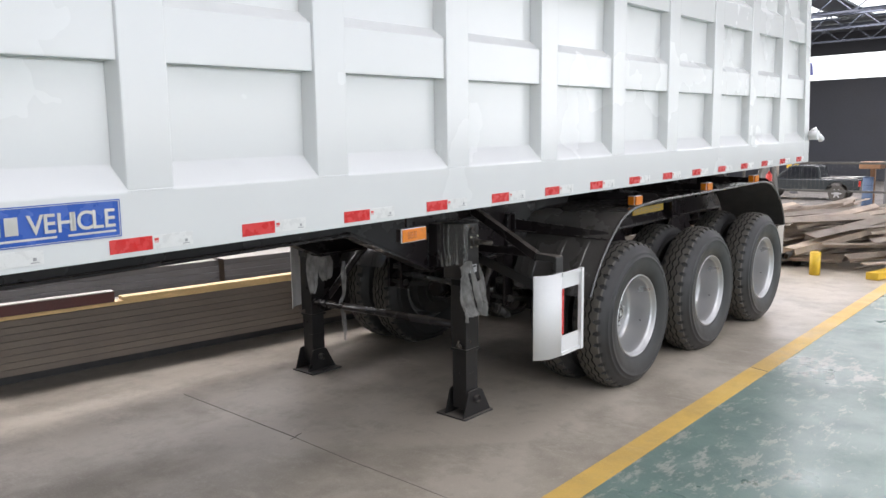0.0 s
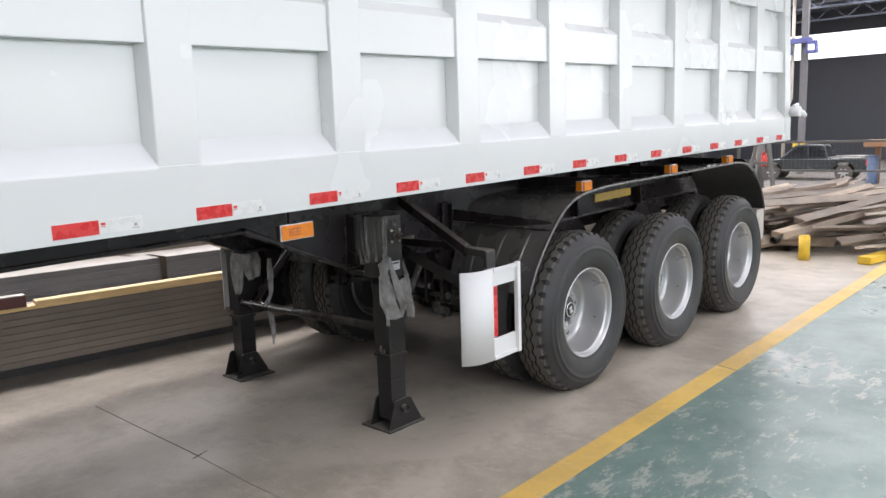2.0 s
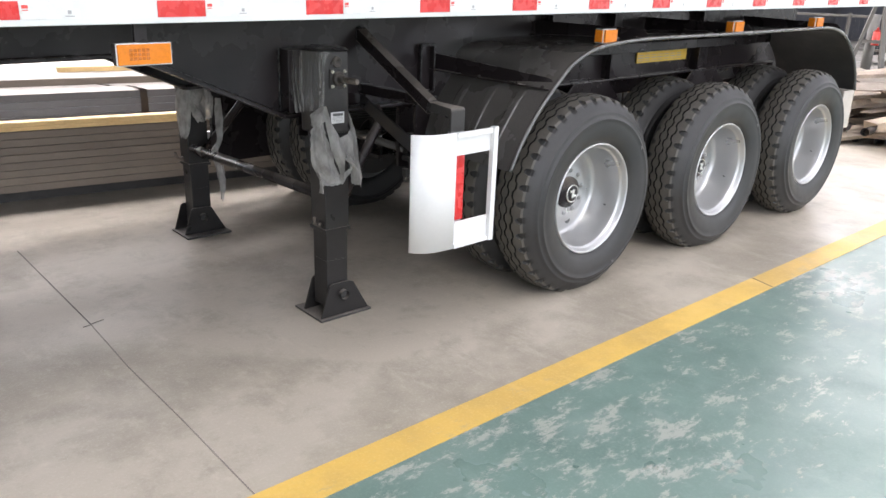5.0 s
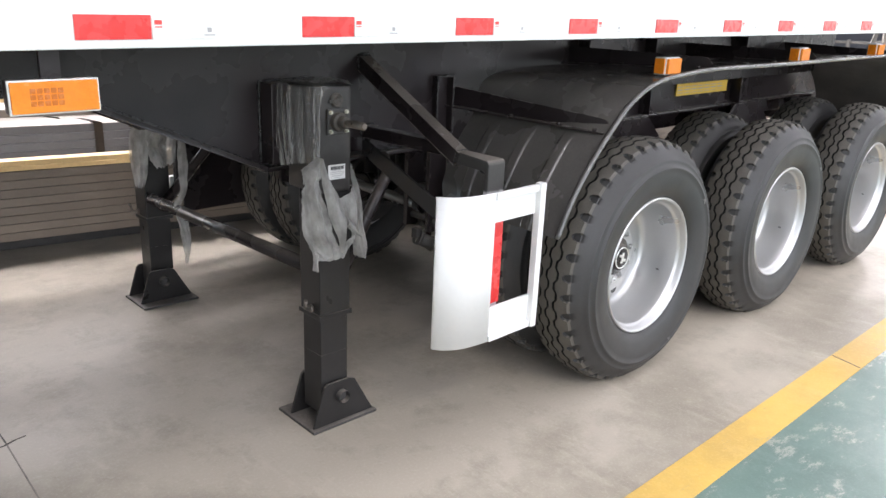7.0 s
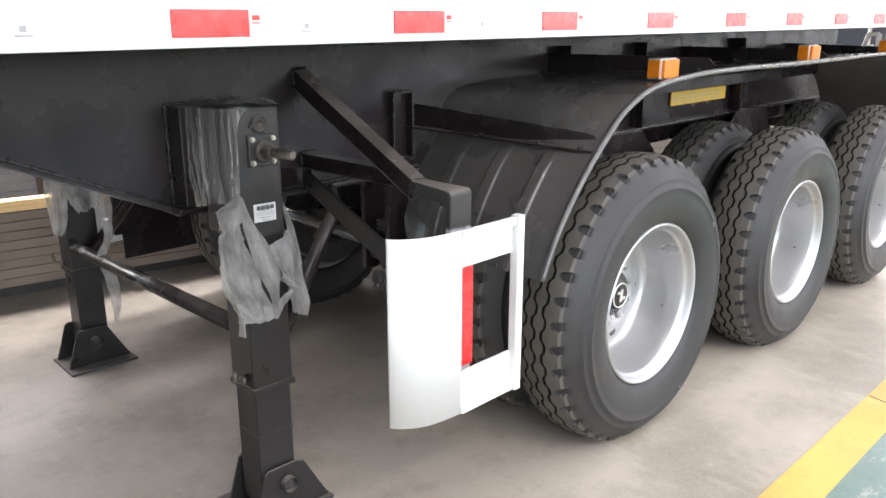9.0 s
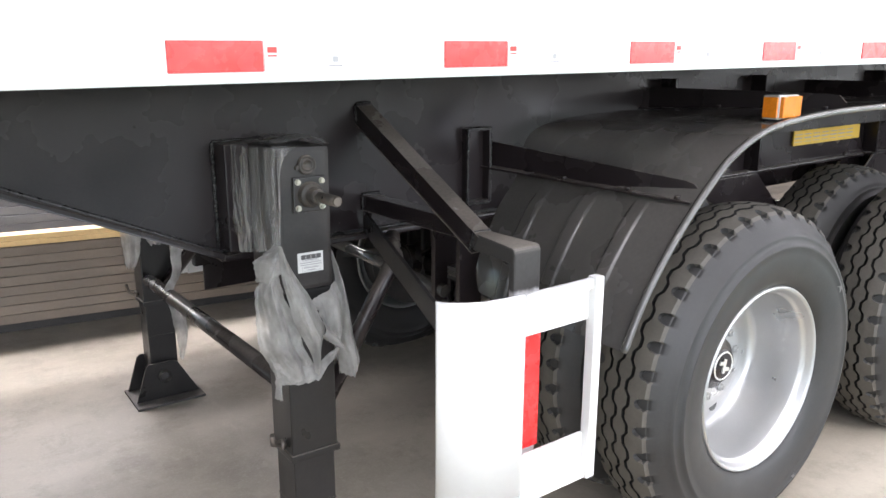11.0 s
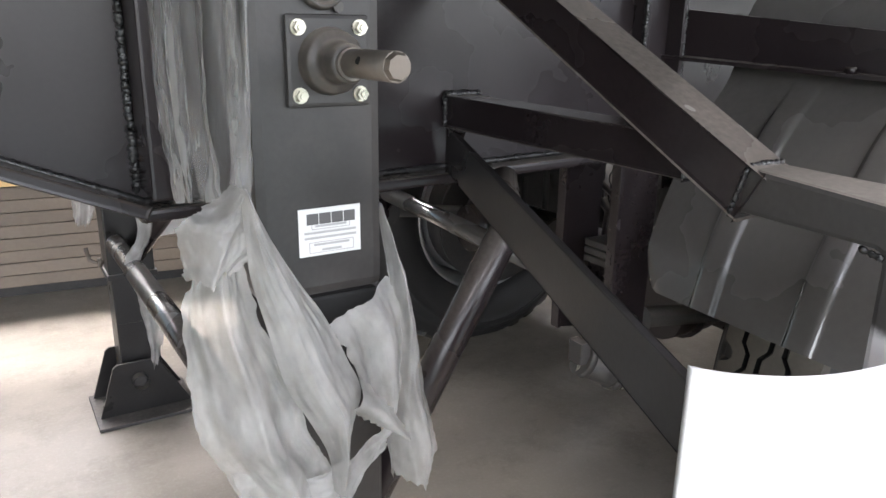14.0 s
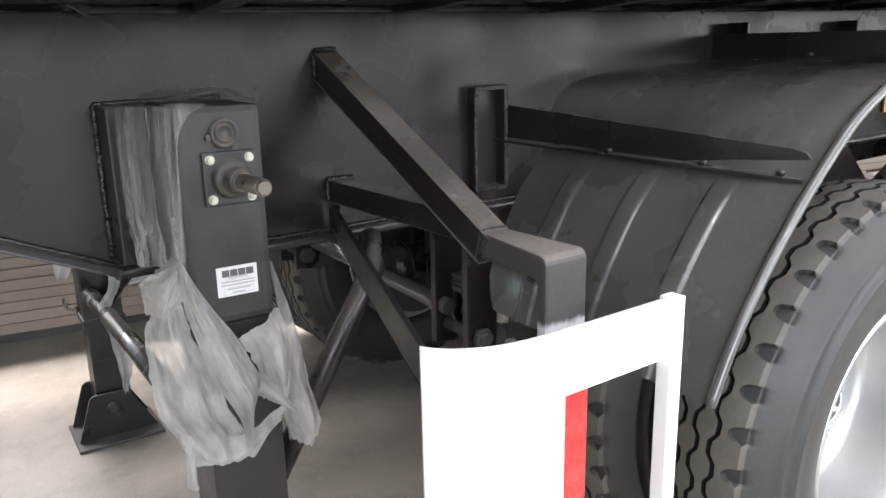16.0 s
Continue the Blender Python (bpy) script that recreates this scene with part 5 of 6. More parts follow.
add_box(lbm, (2.72, YW - 0.010, 1.045), (3.33, YW - 0.003, 1.147), 0.001)
ylab = T("yellow_plate", lbm, YELLOW_LABEL, None, "yellow plate with rows of dark bars")
lbm = B()
for zz, h in ((1.118, 0.012), (1.094, 0.004), (1.076, 0.006), (1.060, 0.003)):
    for i in range(7):
        add_box(lbm, (2.73 + i * 0.078, YW - 0.0112, zz), (2.79 + i * 0.078, YW - 0.010, zz + h))
T("plate_print", lbm, GREY_PRINT, ylab)


def fender_lamp(x, z):
    bm = B()
    add_box(bm, (x, 0.078, z), (x + 0.105, 0.132, z + 0.072), 0.006)
    ob = T("side_lamp", bm, CHROME, guard, "amber side lamp standing on the mudguard")
    bm = B()
    add_box(bm, (x + 0.004, 0.066, z + 0.005), (x + 0.101, 0.080, z + 0.067), 0.004)
    add_box(bm, (x - 0.005, 0.082, z + 0.006), (x + 0.002, 0.128, z + 0.066), 0.002)
    T("lens", bm, AMBER, ob, "amber lens")
    return ob


for fx, fz in ((1.425, 1.278), (2.70, 1.291), (3.81, 1.293)):
    fender_lamp(fx, fz)
fl2 = B()
add_prism(fl2, [(0.07, 0.80), (0.30, 0.80), (0.30, 0.50), (0.28, 0.48), (0.09, 0.48), (0.07, 0.50)], "x", 4.66, 4.672, 0.002)
T("mud_flap", fl2, SHEET_PALE, guard, "pale grey rubber mud flap behind the last wheel")
T("side_flap", add_box(B(), (4.50, 0.060, 0.50), (4.70, 0.068, 0.80), 0.01), SHEET_PALE, guard, "pale grey side flap below the mudguard")

# ---- torn plastic film on the legs ----


def lerp_line(pts, t):
    t = min(max(t, 0), 1) * (len(pts) - 1)
    i = min(int(t), len(pts) - 2)
    return Vector(pts[i]).lerp(Vector(pts[i + 1]), t - i)


def drape(left, right, folds, amp, push=(0, -1, 0), rows=52, cols=44, ragged=0.012, seed=0, gather=0.25, sag=0.0):
    """A hanging sheet between two edge lines: a few broad folds, sharp creases that run down it, and a torn lower edge."""
    bm = bmesh.new()
    push = Vector(push)
    left, right = smooth3(left), smooth3(right)
    grid = []
    for i in range(rows + 1):
        v = i / rows
        a, b = lerp_line(left, v), lerp_line(right, v)
        row = []
        for j in range(cols + 1):
            u = j / cols
            uu = u + 0.07 * noise.noise(Vector((u * 2.5 + seed, v * 2.0, 0.3)))
            w = gather + (1 - gather) * min(1, 1.6 * v)
            f = math.sin(folds * math.pi * uu + seed + 1.2 * noise.noise(Vector((seed, v * 1.7, u)))) * w
            f += 0.45 * (0.5 - 2.2 * abs(noise.noise(Vector((uu * folds * 1.1 + seed * 3, v * 1.1 + 0.8 * u, seed)))))
            f += 0.38 * (0.4 - 2.0 * abs(noise.noise(Vector((u * 6 + v * 3 + seed, v * 5 - u * 2, seed * 1.3)))))
            f += 0.22 * (0.3 - abs(noise.noise(Vector((u * 11 - v * 6, v * 9 + seed, seed * 2.1)))))
            f += 0.16 * noise.noise(Vector((u * 22 + seed, v * 16, seed * 0.7)))
            f += 0.55 * w * (0.35 - abs(noise.noise(Vector((uu * folds * 2.6 + seed * 1.7, v * 1.6 + u, seed * 0.4)))))
            edge = 0.004 * (2 * u - 1) ** 5 * (noise.noise(Vector((v * 14, seed, 7 * u))) + 0.6 * noise.noise(Vector((v * 41, seed, 3 * u)))) * min(1, 4 * ragged / 0.008)
            p = a.lerp(b, u) + (b - a).normalized() * edge + push * (f * amp + 0.016 * math.sin(math.pi * u)) - Vector((0, 0, sag * math.sin(math.pi * u)))
            if v > 0.85:
                p = p + Vector((0, 0, -1)) * ragged * (noise.noise(Vector((u * 9, seed, 0))) + 0.5 * noise.noise(Vector((u * 27, seed, 4)))) * (v - 0.85) * 6.6
            row.append(p)
        grid.append(row)
    add_sheet(bm, grid)
    return bm


def smooth3(pts):
    """A soft curve through 3D points."""
    pts = [Vector(p) for p in pts]
    n = len(pts)
    if n < 3:
        return pts
    out = []
    for i in range(n - 1):
        p0, p1, p2, p3 = pts[max(0, i - 1)], pts[i], pts[i + 1], pts[min(n - 1, i + 2)]
        for k in range(8):
            t = k / 8
            out.append(0.5 * (2 * p1 + (p2 - p0) * t + (2 * p0 - 5 * p1 + 4 * p2 - p3) * t * t + (3 * p1 - p0 - 3 * p2 + p3) * t ** 3))
    out.append(pts[-1])
    return out


near_film = tagged(new("plastic_film"), "torn milky plastic film hanging round a landing leg", "plastic film")


def film(name, *args, owner=None, **kw):
    return part(name, drape(*args, **kw), FILM if name in ("hanging_film", "hood_film", "film_tail") else FILM_CLEAR, owner or near_film)


# tight film over the forward side and the top of the housing
film("side_film", [(-0.006, 0.715, 1.262), (-0.006, 0.700, 1.12), (0.004, 0.680, 0.985)], [(0.034, 0.505, 1.266), (0.032, 0.504, 1.14), (0.030, 0.503, 1.02)], 13, 0.006, (-1, 0, 0), ragged=0.004, seed=1, gather=0.6)
film("top_film", [(0.03, 0.72, 1.268), (0.03, 0.504, 1.270)], [(0.176, 0.70, 1.270), (0.176, 0.508, 1.272)], 3, 0.003, (0, 0, 1), 20, 24, ragged=0.0, seed=2, gather=0.7)
film("hood_film", [(0.050, 0.575, 1.2735), (0.052, 0.503, 1.2725)], [(0.177, 0.590, 1.2745), (0.178, 0.502, 1.2715)], 2.5, 0.003, (0, 0, 1), 16, 24, ragged=0.006, seed=21, gather=0.7)
film("corner_film", [(0.028, 0.506, 1.272), (0.024, 0.500, 1.15), (0.014, 0.485, 1.035)], [(0.10, 0.504, 1.270), (0.046, 0.503, 1.235), (0.038, 0.500, 1.12), (0.030, 0.492, 1.03)], 2, 0.003, (0, -1, 0), 36, 14, ragged=0.0, seed=3, gather=0.7)
# hanging folds in front of the leg: the bag, the bowl round the back, the band below the opening, the outer tail, and the strip that crosses before them
film("hanging_film", [(-0.028, 0.474, 0.966), (-0.044, 0.478, 0.929), (-0.043, 0.478, 0.852), (-0.037, 0.476, 0.788), (-0.010, 0.472, 0.729), (0.003, 0.468, 0.690)], [(0.010, 0.466, 0.975), (0.026, 0.462, 0.903), (0.056, 0.462, 0.825), (0.069, 0.462, 0.775), (0.088, 0.462, 0.738), (0.098, 0.462, 0.708)], 2.7, 0.012, ragged=0.008, seed=4, gather=0.5)
film("hanging_film", [(0.098, 0.478, 0.888), (0.119, 0.474, 0.846), (0.141, 0.472, 0.791), (0.150, 0.472, 0.765)], [(0.178, 0.500, 0.920), (0.196, 0.494, 0.872), (0.192, 0.488, 0.808), (0.176, 0.482, 0.752)], 3.5, 0.006, rows=40, cols=40, ragged=0.008, seed=8, gather=0.7)
film("hanging_film", [(-0.012, 0.474, 0.748), (-0.003, 0.470, 0.715), (0.004, 0.468, 0.688)], [(0.174, 0.482, 0.748), (0.173, 0.476, 0.738), (0.164, 0.472, 0.724)], 3.0, 0.008, rows=24, cols=52, ragged=0.006, seed=9, gather=0.8, sag=0.022)
film("hanging_film", [(0.178, 0.520, 0.998), (0.183, 0.508, 0.932), (0.180, 0.500, 0.871), (0.168, 0.494, 0.801), (0.172, 0.494, 0.734), (0.186, 0.498, 0.662)], [(0.186, 0.560, 0.996), (0.206, 0.520, 0.922), (0.223, 0.508, 0.831), (0.232, 0.502, 0.763), (0.249, 0.500, 0.690), (0.240, 0.500, 0.655)], 2.6, 0.010, ragged=0.020, seed=10, gather=0.5)
film("hood_film", [(0.009, 0.470, 1.043), (-0.018, 0.472, 1.024), (-0.041, 0.472, 1.006), (-0.040, 0.468, 0.960)], [(0.013, 0.458, 1.043), (0.026, 0.452, 1.008), (0.020, 0.447, 0.984), (-0.008, 0.452, 0.960)], 2.2, 0.008, ragged=0.006, seed=5, gather=0.6)
film("hanging_film", [(0.008, 0.452, 1.044), (0.009, 0.448, 1.000), (0.011, 0.446, 0.963), (0.023, 0.446, 0.911), (0.041, 0.446, 0.842), (0.064, 0.446, 0.798), (0.085, 0.447, 0.750), (0.089, 0.450, 0.708)], [(0.013, 0.452, 1.044), (0.033, 0.450, 0.998), (0.060, 0.450, 0.948), (0.086, 0.449, 0.906), (0.110, 0.448, 0.854), (0.124, 0.448, 0.812), (0.106, 0.448, 0.760), (0.094, 0.450, 0.706)], 1.6, 0.008, ragged=0.0, seed=6, gather=0.35)
film("hanging_film", [(0.108, 0.448, 0.800), (0.132, 0.446, 0.780), (0.160, 0.446, 0.760)], [(0.121, 0.449, 0.832), (0.152, 0.447, 0.796), (0.181, 0.446, 0.748)], 1.3, 0.005, rows=24, cols=16, ragged=0.008, seed=7, gather=0.5)
film("film_tail", [(-0.006, 0.472, 0.712), (-0.007, 0.47, 0.680), (-0.010, 0.47, 0.655)], [(0.014, 0.472, 0.712), (0.006, 0.47, 0.680), (0.009, 0.47, 0.650)], 1, 0.003, rows=18, cols=10, ragged=0.006, seed=11)

far_film = tagged(new("plastic_film"), "torn milky plastic film hanging on the far landing leg", "plastic film")
YL = 2.02
part("hanging_film", drape([(0.030, YL + 0.05, 0.955), (0.007, YL + 0.04, 0.871), (0.0, YL + 0.03, 0.80), (0.003, YL + 0.02, 0.713), (0.006, YL, 0.648)], [(0.085, YL, 0.945), (0.079, YL - 0.01, 0.862), (0.070, YL - 0.01, 0.753), (0.062, YL - 0.01, 0.696), (0.040, YL - 0.01, 0.640)], 2.4, 0.010, (-0.3, -0.9, 0), 36, 24, 0.02, 12, 0.5), FILM, far_film)
part("hanging_film", drape([(0.060, YL - 0.01, 0.880), (0.070, YL - 0.02, 0.800), (0.098, YL - 0.02, 0.742)], [(0.168, YL - 0.01, 0.945), (0.205, YL - 0.02, 0.885), (0.203, YL - 0.02, 0.772)], 2.6, 0.014, (0, -1, 0), 30, 30, 0.02, 13, 0.6, 0.02), FILM, far_film)
part("hanging_film", drape([(0.085, YL - 0.01, 0.960), (0.060, YL - 0.03, 0.910), (0.072, YL - 0.03, 0.845)], [(0.150, YL - 0.01, 0.955), (0.148, YL - 0.03, 0.895), (0.120, YL - 0.03, 0.840)], 1.8, 0.012, (0, -1, 0), 24, 24, 0.01, 16, 0.6), FILM, far_film)
YT = 1.80  # the tail hangs over the tube before the leg
part("film_tail", drape([(0.131, YT, 0.903), (0.123, YT, 0.790), (0.126, YT, 0.656), (0.090, YT, 0.590), (0.108, YT, 0.499), (0.124, YT, 0.382), (0.131, YT, 0.295)], [(0.166, YT, 0.898), (0.172, YT, 0.782), (0.160, YT, 0.651), (0.121, YT, 0.571), (0.148, YT, 0.490), (0.163, YT, 0.371), (0.143, YT, 0.290)], 2, 0.006, (0, -1, 0), 60, 12, 0.03, 14, 0.6), FILM, far_film)
part("film_tail", drape([(0.150, YT + 0.02, 0.50), (0.156, YT + 0.02, 0.42), (0.150, YT + 0.02, 0.34)], [(0.168, YT + 0.02, 0.50), (0.176, YT + 0.02, 0.41), (0.166, YT + 0.02, 0.33)], 2, 0.005, (0, -1, 0), 30, 8, 0.03, 15, 0.6), FILM, far_film)

# ---- stacked steel behind the trailer ----
def stack_y(x):
    """The front of the stack runs at a slight angle to the trailer."""
    return 3.08 - 0.13 * x


def long_piece(name, x0, x1, setback, z0, z1, depth, material, label, bevel=0.006, profile=None, group="stacked steel"):
    bm = B()
    ya = stack_y((x0 + x1) / 2) + setback
    if profile == "channel":
        t = 0.008
        h = z1 - z0
        out = [(0, z0), (depth, z0), (depth, z0 + t), (t * 1.5, z0 + t), (t * 1.5, z1 - t), (depth, z1 - t), (depth, z1), (0, z1)]
        add_prism(bm, [(y + ya, z) for y, z in out], "x", x0, x1, 0.002)
    else:
        add_box(bm, (x0, ya, z0), (x1, ya + depth, z1), bevel)
    c = Vector(((x0 + x1) / 2, ya, z0))
    for v in bm.verts:
        d = v.co - c
        a = math.atan(-0.13)
        v.co = c + Vector((d.x * math.cos(a) - d.y * math.sin(a), d.x * math.sin(a) + d.y * math.cos(a), d.z))
    return thing(name, bm, material, label, "steel section", group)


r2 = random.Random(11)
for xx in (-6.0, -3.2, -0.95, 1.6, 4.6):
    long_piece("timber_bearer", xx, xx + 0.12, 0.45, 0.0, 0.148, 0.6, BEAM_BROWN, "dark timber bearer below stacked steel", 0.004, group="bearers below the stack")
for k in range(8):
    z0 = 0.150 + k * 0.0508
    for c in range(2):
        long_piece("steel_section", -7.0 + r2.uniform(-0.1, 0.1), 6.0 + r2.uniform(-0.3, 0.3), c * 0.235 + r2.uniform(0, 0.010), z0, z0 + 0.0485, (0.22, 0.12)[c], BEAM_BROWN, "long brown mill-steel section lying in a stack", 0.004)
# recessed dark strip stands in for the shade under the stack
long_piece("stack_shade_strip", -7.0, 6.0, 0.36, 0.0, 0.147, 0.14, DUSTY, "long dark strip put in for the shade under the stacked steel", 0.004, group="bearers below the stack")
long_piece("red_section", -7.0, -0.93, 0.0, 0.588, 0.665, 0.09, BEAM_RED, "dark red steel section laid on the planks", 0.004)
long_piece("pale_strip", -7.0, -0.93, 0.0, 0.6655, 0.673, 0.09, SHEET_DULL, "pale strip lying on the red section", 0.001)
for k in range(2):
    long_piece("timber_plank", (-7.0, -0.92)[k], 6.0, 0.004 + 0.004 * k, 0.558 + 0.0285 * k, 0.586 + 0.0285 * k, 0.105, PLANK_YELLOW, "long pale yellow timber laid on stacked steel", 0.003, group="planks on the stack")
# a second stack behind the first
for xx in (-4.5, -1.6, 1.4, 4.4):
    long_piece("timber_bearer", xx, xx + 0.10, 1.31, 0.0, 0.168, 1.3, BEAM_BROWN, "dark timber bearer below stacked steel", 0.003, group="bearers below the stack")
for k in range(8):
    z0 = 0.170 + k * 0.0575
    for c in range(2):
        long_piece("grey_section", -6.5, 6.2 + r2.uniform(-0.1, 0.1), 1.20 + (0.0, 0.004, 0.0, 0.002, 0.0, 0.002, 0.010, 0.016)[k] + c * 0.29, z0, z0 + 0.0555, 0.28, BEAM_GREY, "long blue-grey steel section lying in a stack", 0.004)
long_piece("brown_section", -6.5, 6.2, 1.80, 0.170, 0.628, 0.52, BEAM_BROWN, "brown steel section lying behind the grey ones", 0.004)
long_piece("pale_sheet", -6.5, 6.2, 1.214, 0.629, 0.633, 1.05, SHEET_DULL, "pale steel sheet lying on top of the stack", 0.0005)
long_piece("brown_section", -6.5, 6.2, 1.68, 0.634, 0.688, 0.60, BEAM_BROWN, "brown steel section lying on the pale sheet", 0.004)
long_piece("pale_sheet", -6.5, 6.2, 1.69, 0.689, 0.693, 0.58, SHEET_DULL, "pale steel sheet lying on top of the stack", 0.0005)
long_piece("timber_plank", 0.20, 2.6, 2.14, 0.694, 0.738, 0.11, PLANK_YELLOW, "pale yellow timber laid on the top sheet", 0.003, group="planks on the stack")
strap = B()
sx, sy = 0.60, stack_y(0.60) + 1.182
add_sheet(strap, [[(sx + dx, sy + yy, zz) for dx in (-0.030, 0.030)] for yy, zz in ((0.012, 0.36), (0.010, 0.42), (0.009, 0.52), (0.010, 0.60), (0.016, 0.6365), (0.06, 0.6385), (0.12, 0.6370))])
add_sheet(strap, [[(sx + dx + w, sy + yy, zz) for dx in (-0.026, 0.026)] for yy, zz, w in ((0.12, 0.639, 0.0), (0.18, 0.655, -0.08), (0.24, 0.651, -0.18), (0.30, 0.663, -0.27))])
bmesh.ops.solidify(strap, geom=strap.faces[:], thickness=0.0015)
thing("steel_strap", strap, BEAM_BROWN, "dull steel packing strap round the grey sections", "strap")

# ---- heap of scrap strips beyond the trailer ----
r3 = random.Random(23)


def scrap_strip(place, length, width, turn, pitch, roll, folds):
    """A cut-off strip of plate, a little bent: flat, folded to an angle, or folded to a channel."""
    bm = bmesh.new()
    n = 6
    th = 0.007
    lip = width * (0.0, 0.45, 0.32)[folds]
    grid = []
    for i in range(n + 1):
        u = i / n - 0.5
        zz = 0.05 * length * (u * u) * (0.2 if folds else -0.3)
        slant = 0.3 * width * abs(u) * 2 * (1 if u > 0 else 0)
        row = [(u * length, -width / 2, zz), (u * length + slant, width / 2, zz)]
        if folds:
            row.append((u * length + slant, width / 2 + 0.004, zz - lip))
        if folds == 2:
            row.insert(0, (u * length, -width / 2 - 0.004, zz - lip))
        grid.append(row)
    add_sheet(bm, grid)
    bmesh.ops.solidify(bm, geom=bm.faces[:], thickness=th)
    for f in bm.faces:
        f.smooth = False
    me = mesh_of("scrap_strip", bm, SCRAP)
    ob = new("scrap_strip", me)
    ob.matrix_world = pose(*place, roll, pitch, turn)
    return tagged(ob, "rusty tan strip of scrap steel in a heap", "scrap metal", "heap of scrap steel")


for i in range(210):
    u, v = r3.random(), r3.random()
    px = 7.6 + u * 3.6
    py = -0.9 + v * 4.2
    edge = min(1.0, (px - 7.2) / 0.9) * min(1.0, (py + 1.4) / 0.7) * min(1.0, (12.0 - px) / 0.8)
    top = (0.10 + 0.60 * max(0.1, edge)) * (1.0 - 0.30 * min(1.0, max(0.0, (py - 1.2) / 1.2)))
    pz = 0.03 + top * max(0.0, (i - 35) / 175) ** 0.8
    if i < 140:
        scrap_strip((px, py, pz), r3.uniform(0.8, 2.0), r3.uniform(0.07, 0.20), -42 + r3.uniform(-36, 32), r3.uniform(-9, 3) - (r3.uniform(5, 14) if i % 4 == 0 and py < 2.2 else 0.0), r3.uniform(-26, 30), (0, 0, 1, 2, 2)[i % 5])
    elif i % 9:
        scrap_strip((px, py, pz), r3.uniform(1.2, 2.6), r3.uniform(0.09, 0.26), -48 + r3.uniform(-18, 22), r3.uniform(-13, -2), r3.uniform(-10, 16), (0, 0, 1, 0, 2)[i % 5])
    else:
        scrap_strip((px, min(py, 1.4), pz + 0.04), r3.uniform(0.7, 1.2), r3.uniform(0.14, 0.22), -64 + r3.uniform(-14, 14), r3.uniform(-26, -14), r3.uniform(-8, 20), 2)
for i in range(10):
    pb = B()
    add_tube(pb, [(0, 0, 0), (0, r3.uniform(0.7, 1.4), 0)], r3.uniform(0.035, 0.06), 14, cap=False)
    po = new("pipe_offcut", mesh_of("pipe_offcut", pb, DUSTY))
    po.matrix_world = pose(7.25 + r3.uniform(0, 0.35), 0.75 + 0.12 * i, 0.06 + 0.1 * (i % 2), 0, 0, -80 + r3.uniform(-14, 14))
    tagged(po, "dark steel pipe offcut at the foot of the heap", "pipe", "pipe offcuts")
bb = B()
add_tube(bb, [(7.05, 0.375, 0), (7.05, 0.375, 0.30)], 0.066, 24)
add_tube(bb, [(7.05, 0.375, 0.30), (7.05, 0.375, 0.306)], 0.060, 24)
thing("bollard", bb, YELLOW_PAINT, "short yellow painted steel bollard stub", "bollard")
yb2 = B()
add_bar(yb2, (7.05, -0.30, 0.05), (8.5, -0.62, 0.05), 0.14, 0.08, 0.006)
thing("yellow_tube", yb2, YELLOW_PAINT, "yellow painted steel box section lying on the floor", "steel section")
sp2 = B()
add_bar(sp2, (7.7, -0.30, 0.0), (7.7, -0.30, 0.42), 0.07, 0.07, 0.004)
thing("steel_stake", sp2, DUSTY, "short brown steel stake beside the heap", "stake")

# ---- fence, pickup, column and far clutter ----
fence = tagged(new("fence"), "low grey steel mesh fence", "fence")
FX = 13.3
for i in range(5):
    part("post", add_box(B(), (FX, -4.0 + i * 3.8, 0), (FX + 0.05, -3.95 + i * 3.8, 1.34), 0.004), FENCE, fence)
for zz in (0.10, 0.70, 1.27):
    part("rail", add_box(B(), (FX + 0.01, -4.0, zz), (FX + 0.05, 11.2, zz + 0.045), 0.004), FENCE, fence)
wire = B()
for i in range(190):
    y = -4.0 + i * 0.08
    add_box(wire, (FX + 0.028, y, 0.1), (FX + 0.031, y + 0.0009, 1.29))
for i in range(16):
    add_box(wire, (FX + 0.028, -4.0, 0.1 + i * 0.08), (FX + 0.031, 11.2, 0.1009 + i * 0.08))
tagged(part("mesh", wire, FENCE, fence), kind="stuff")


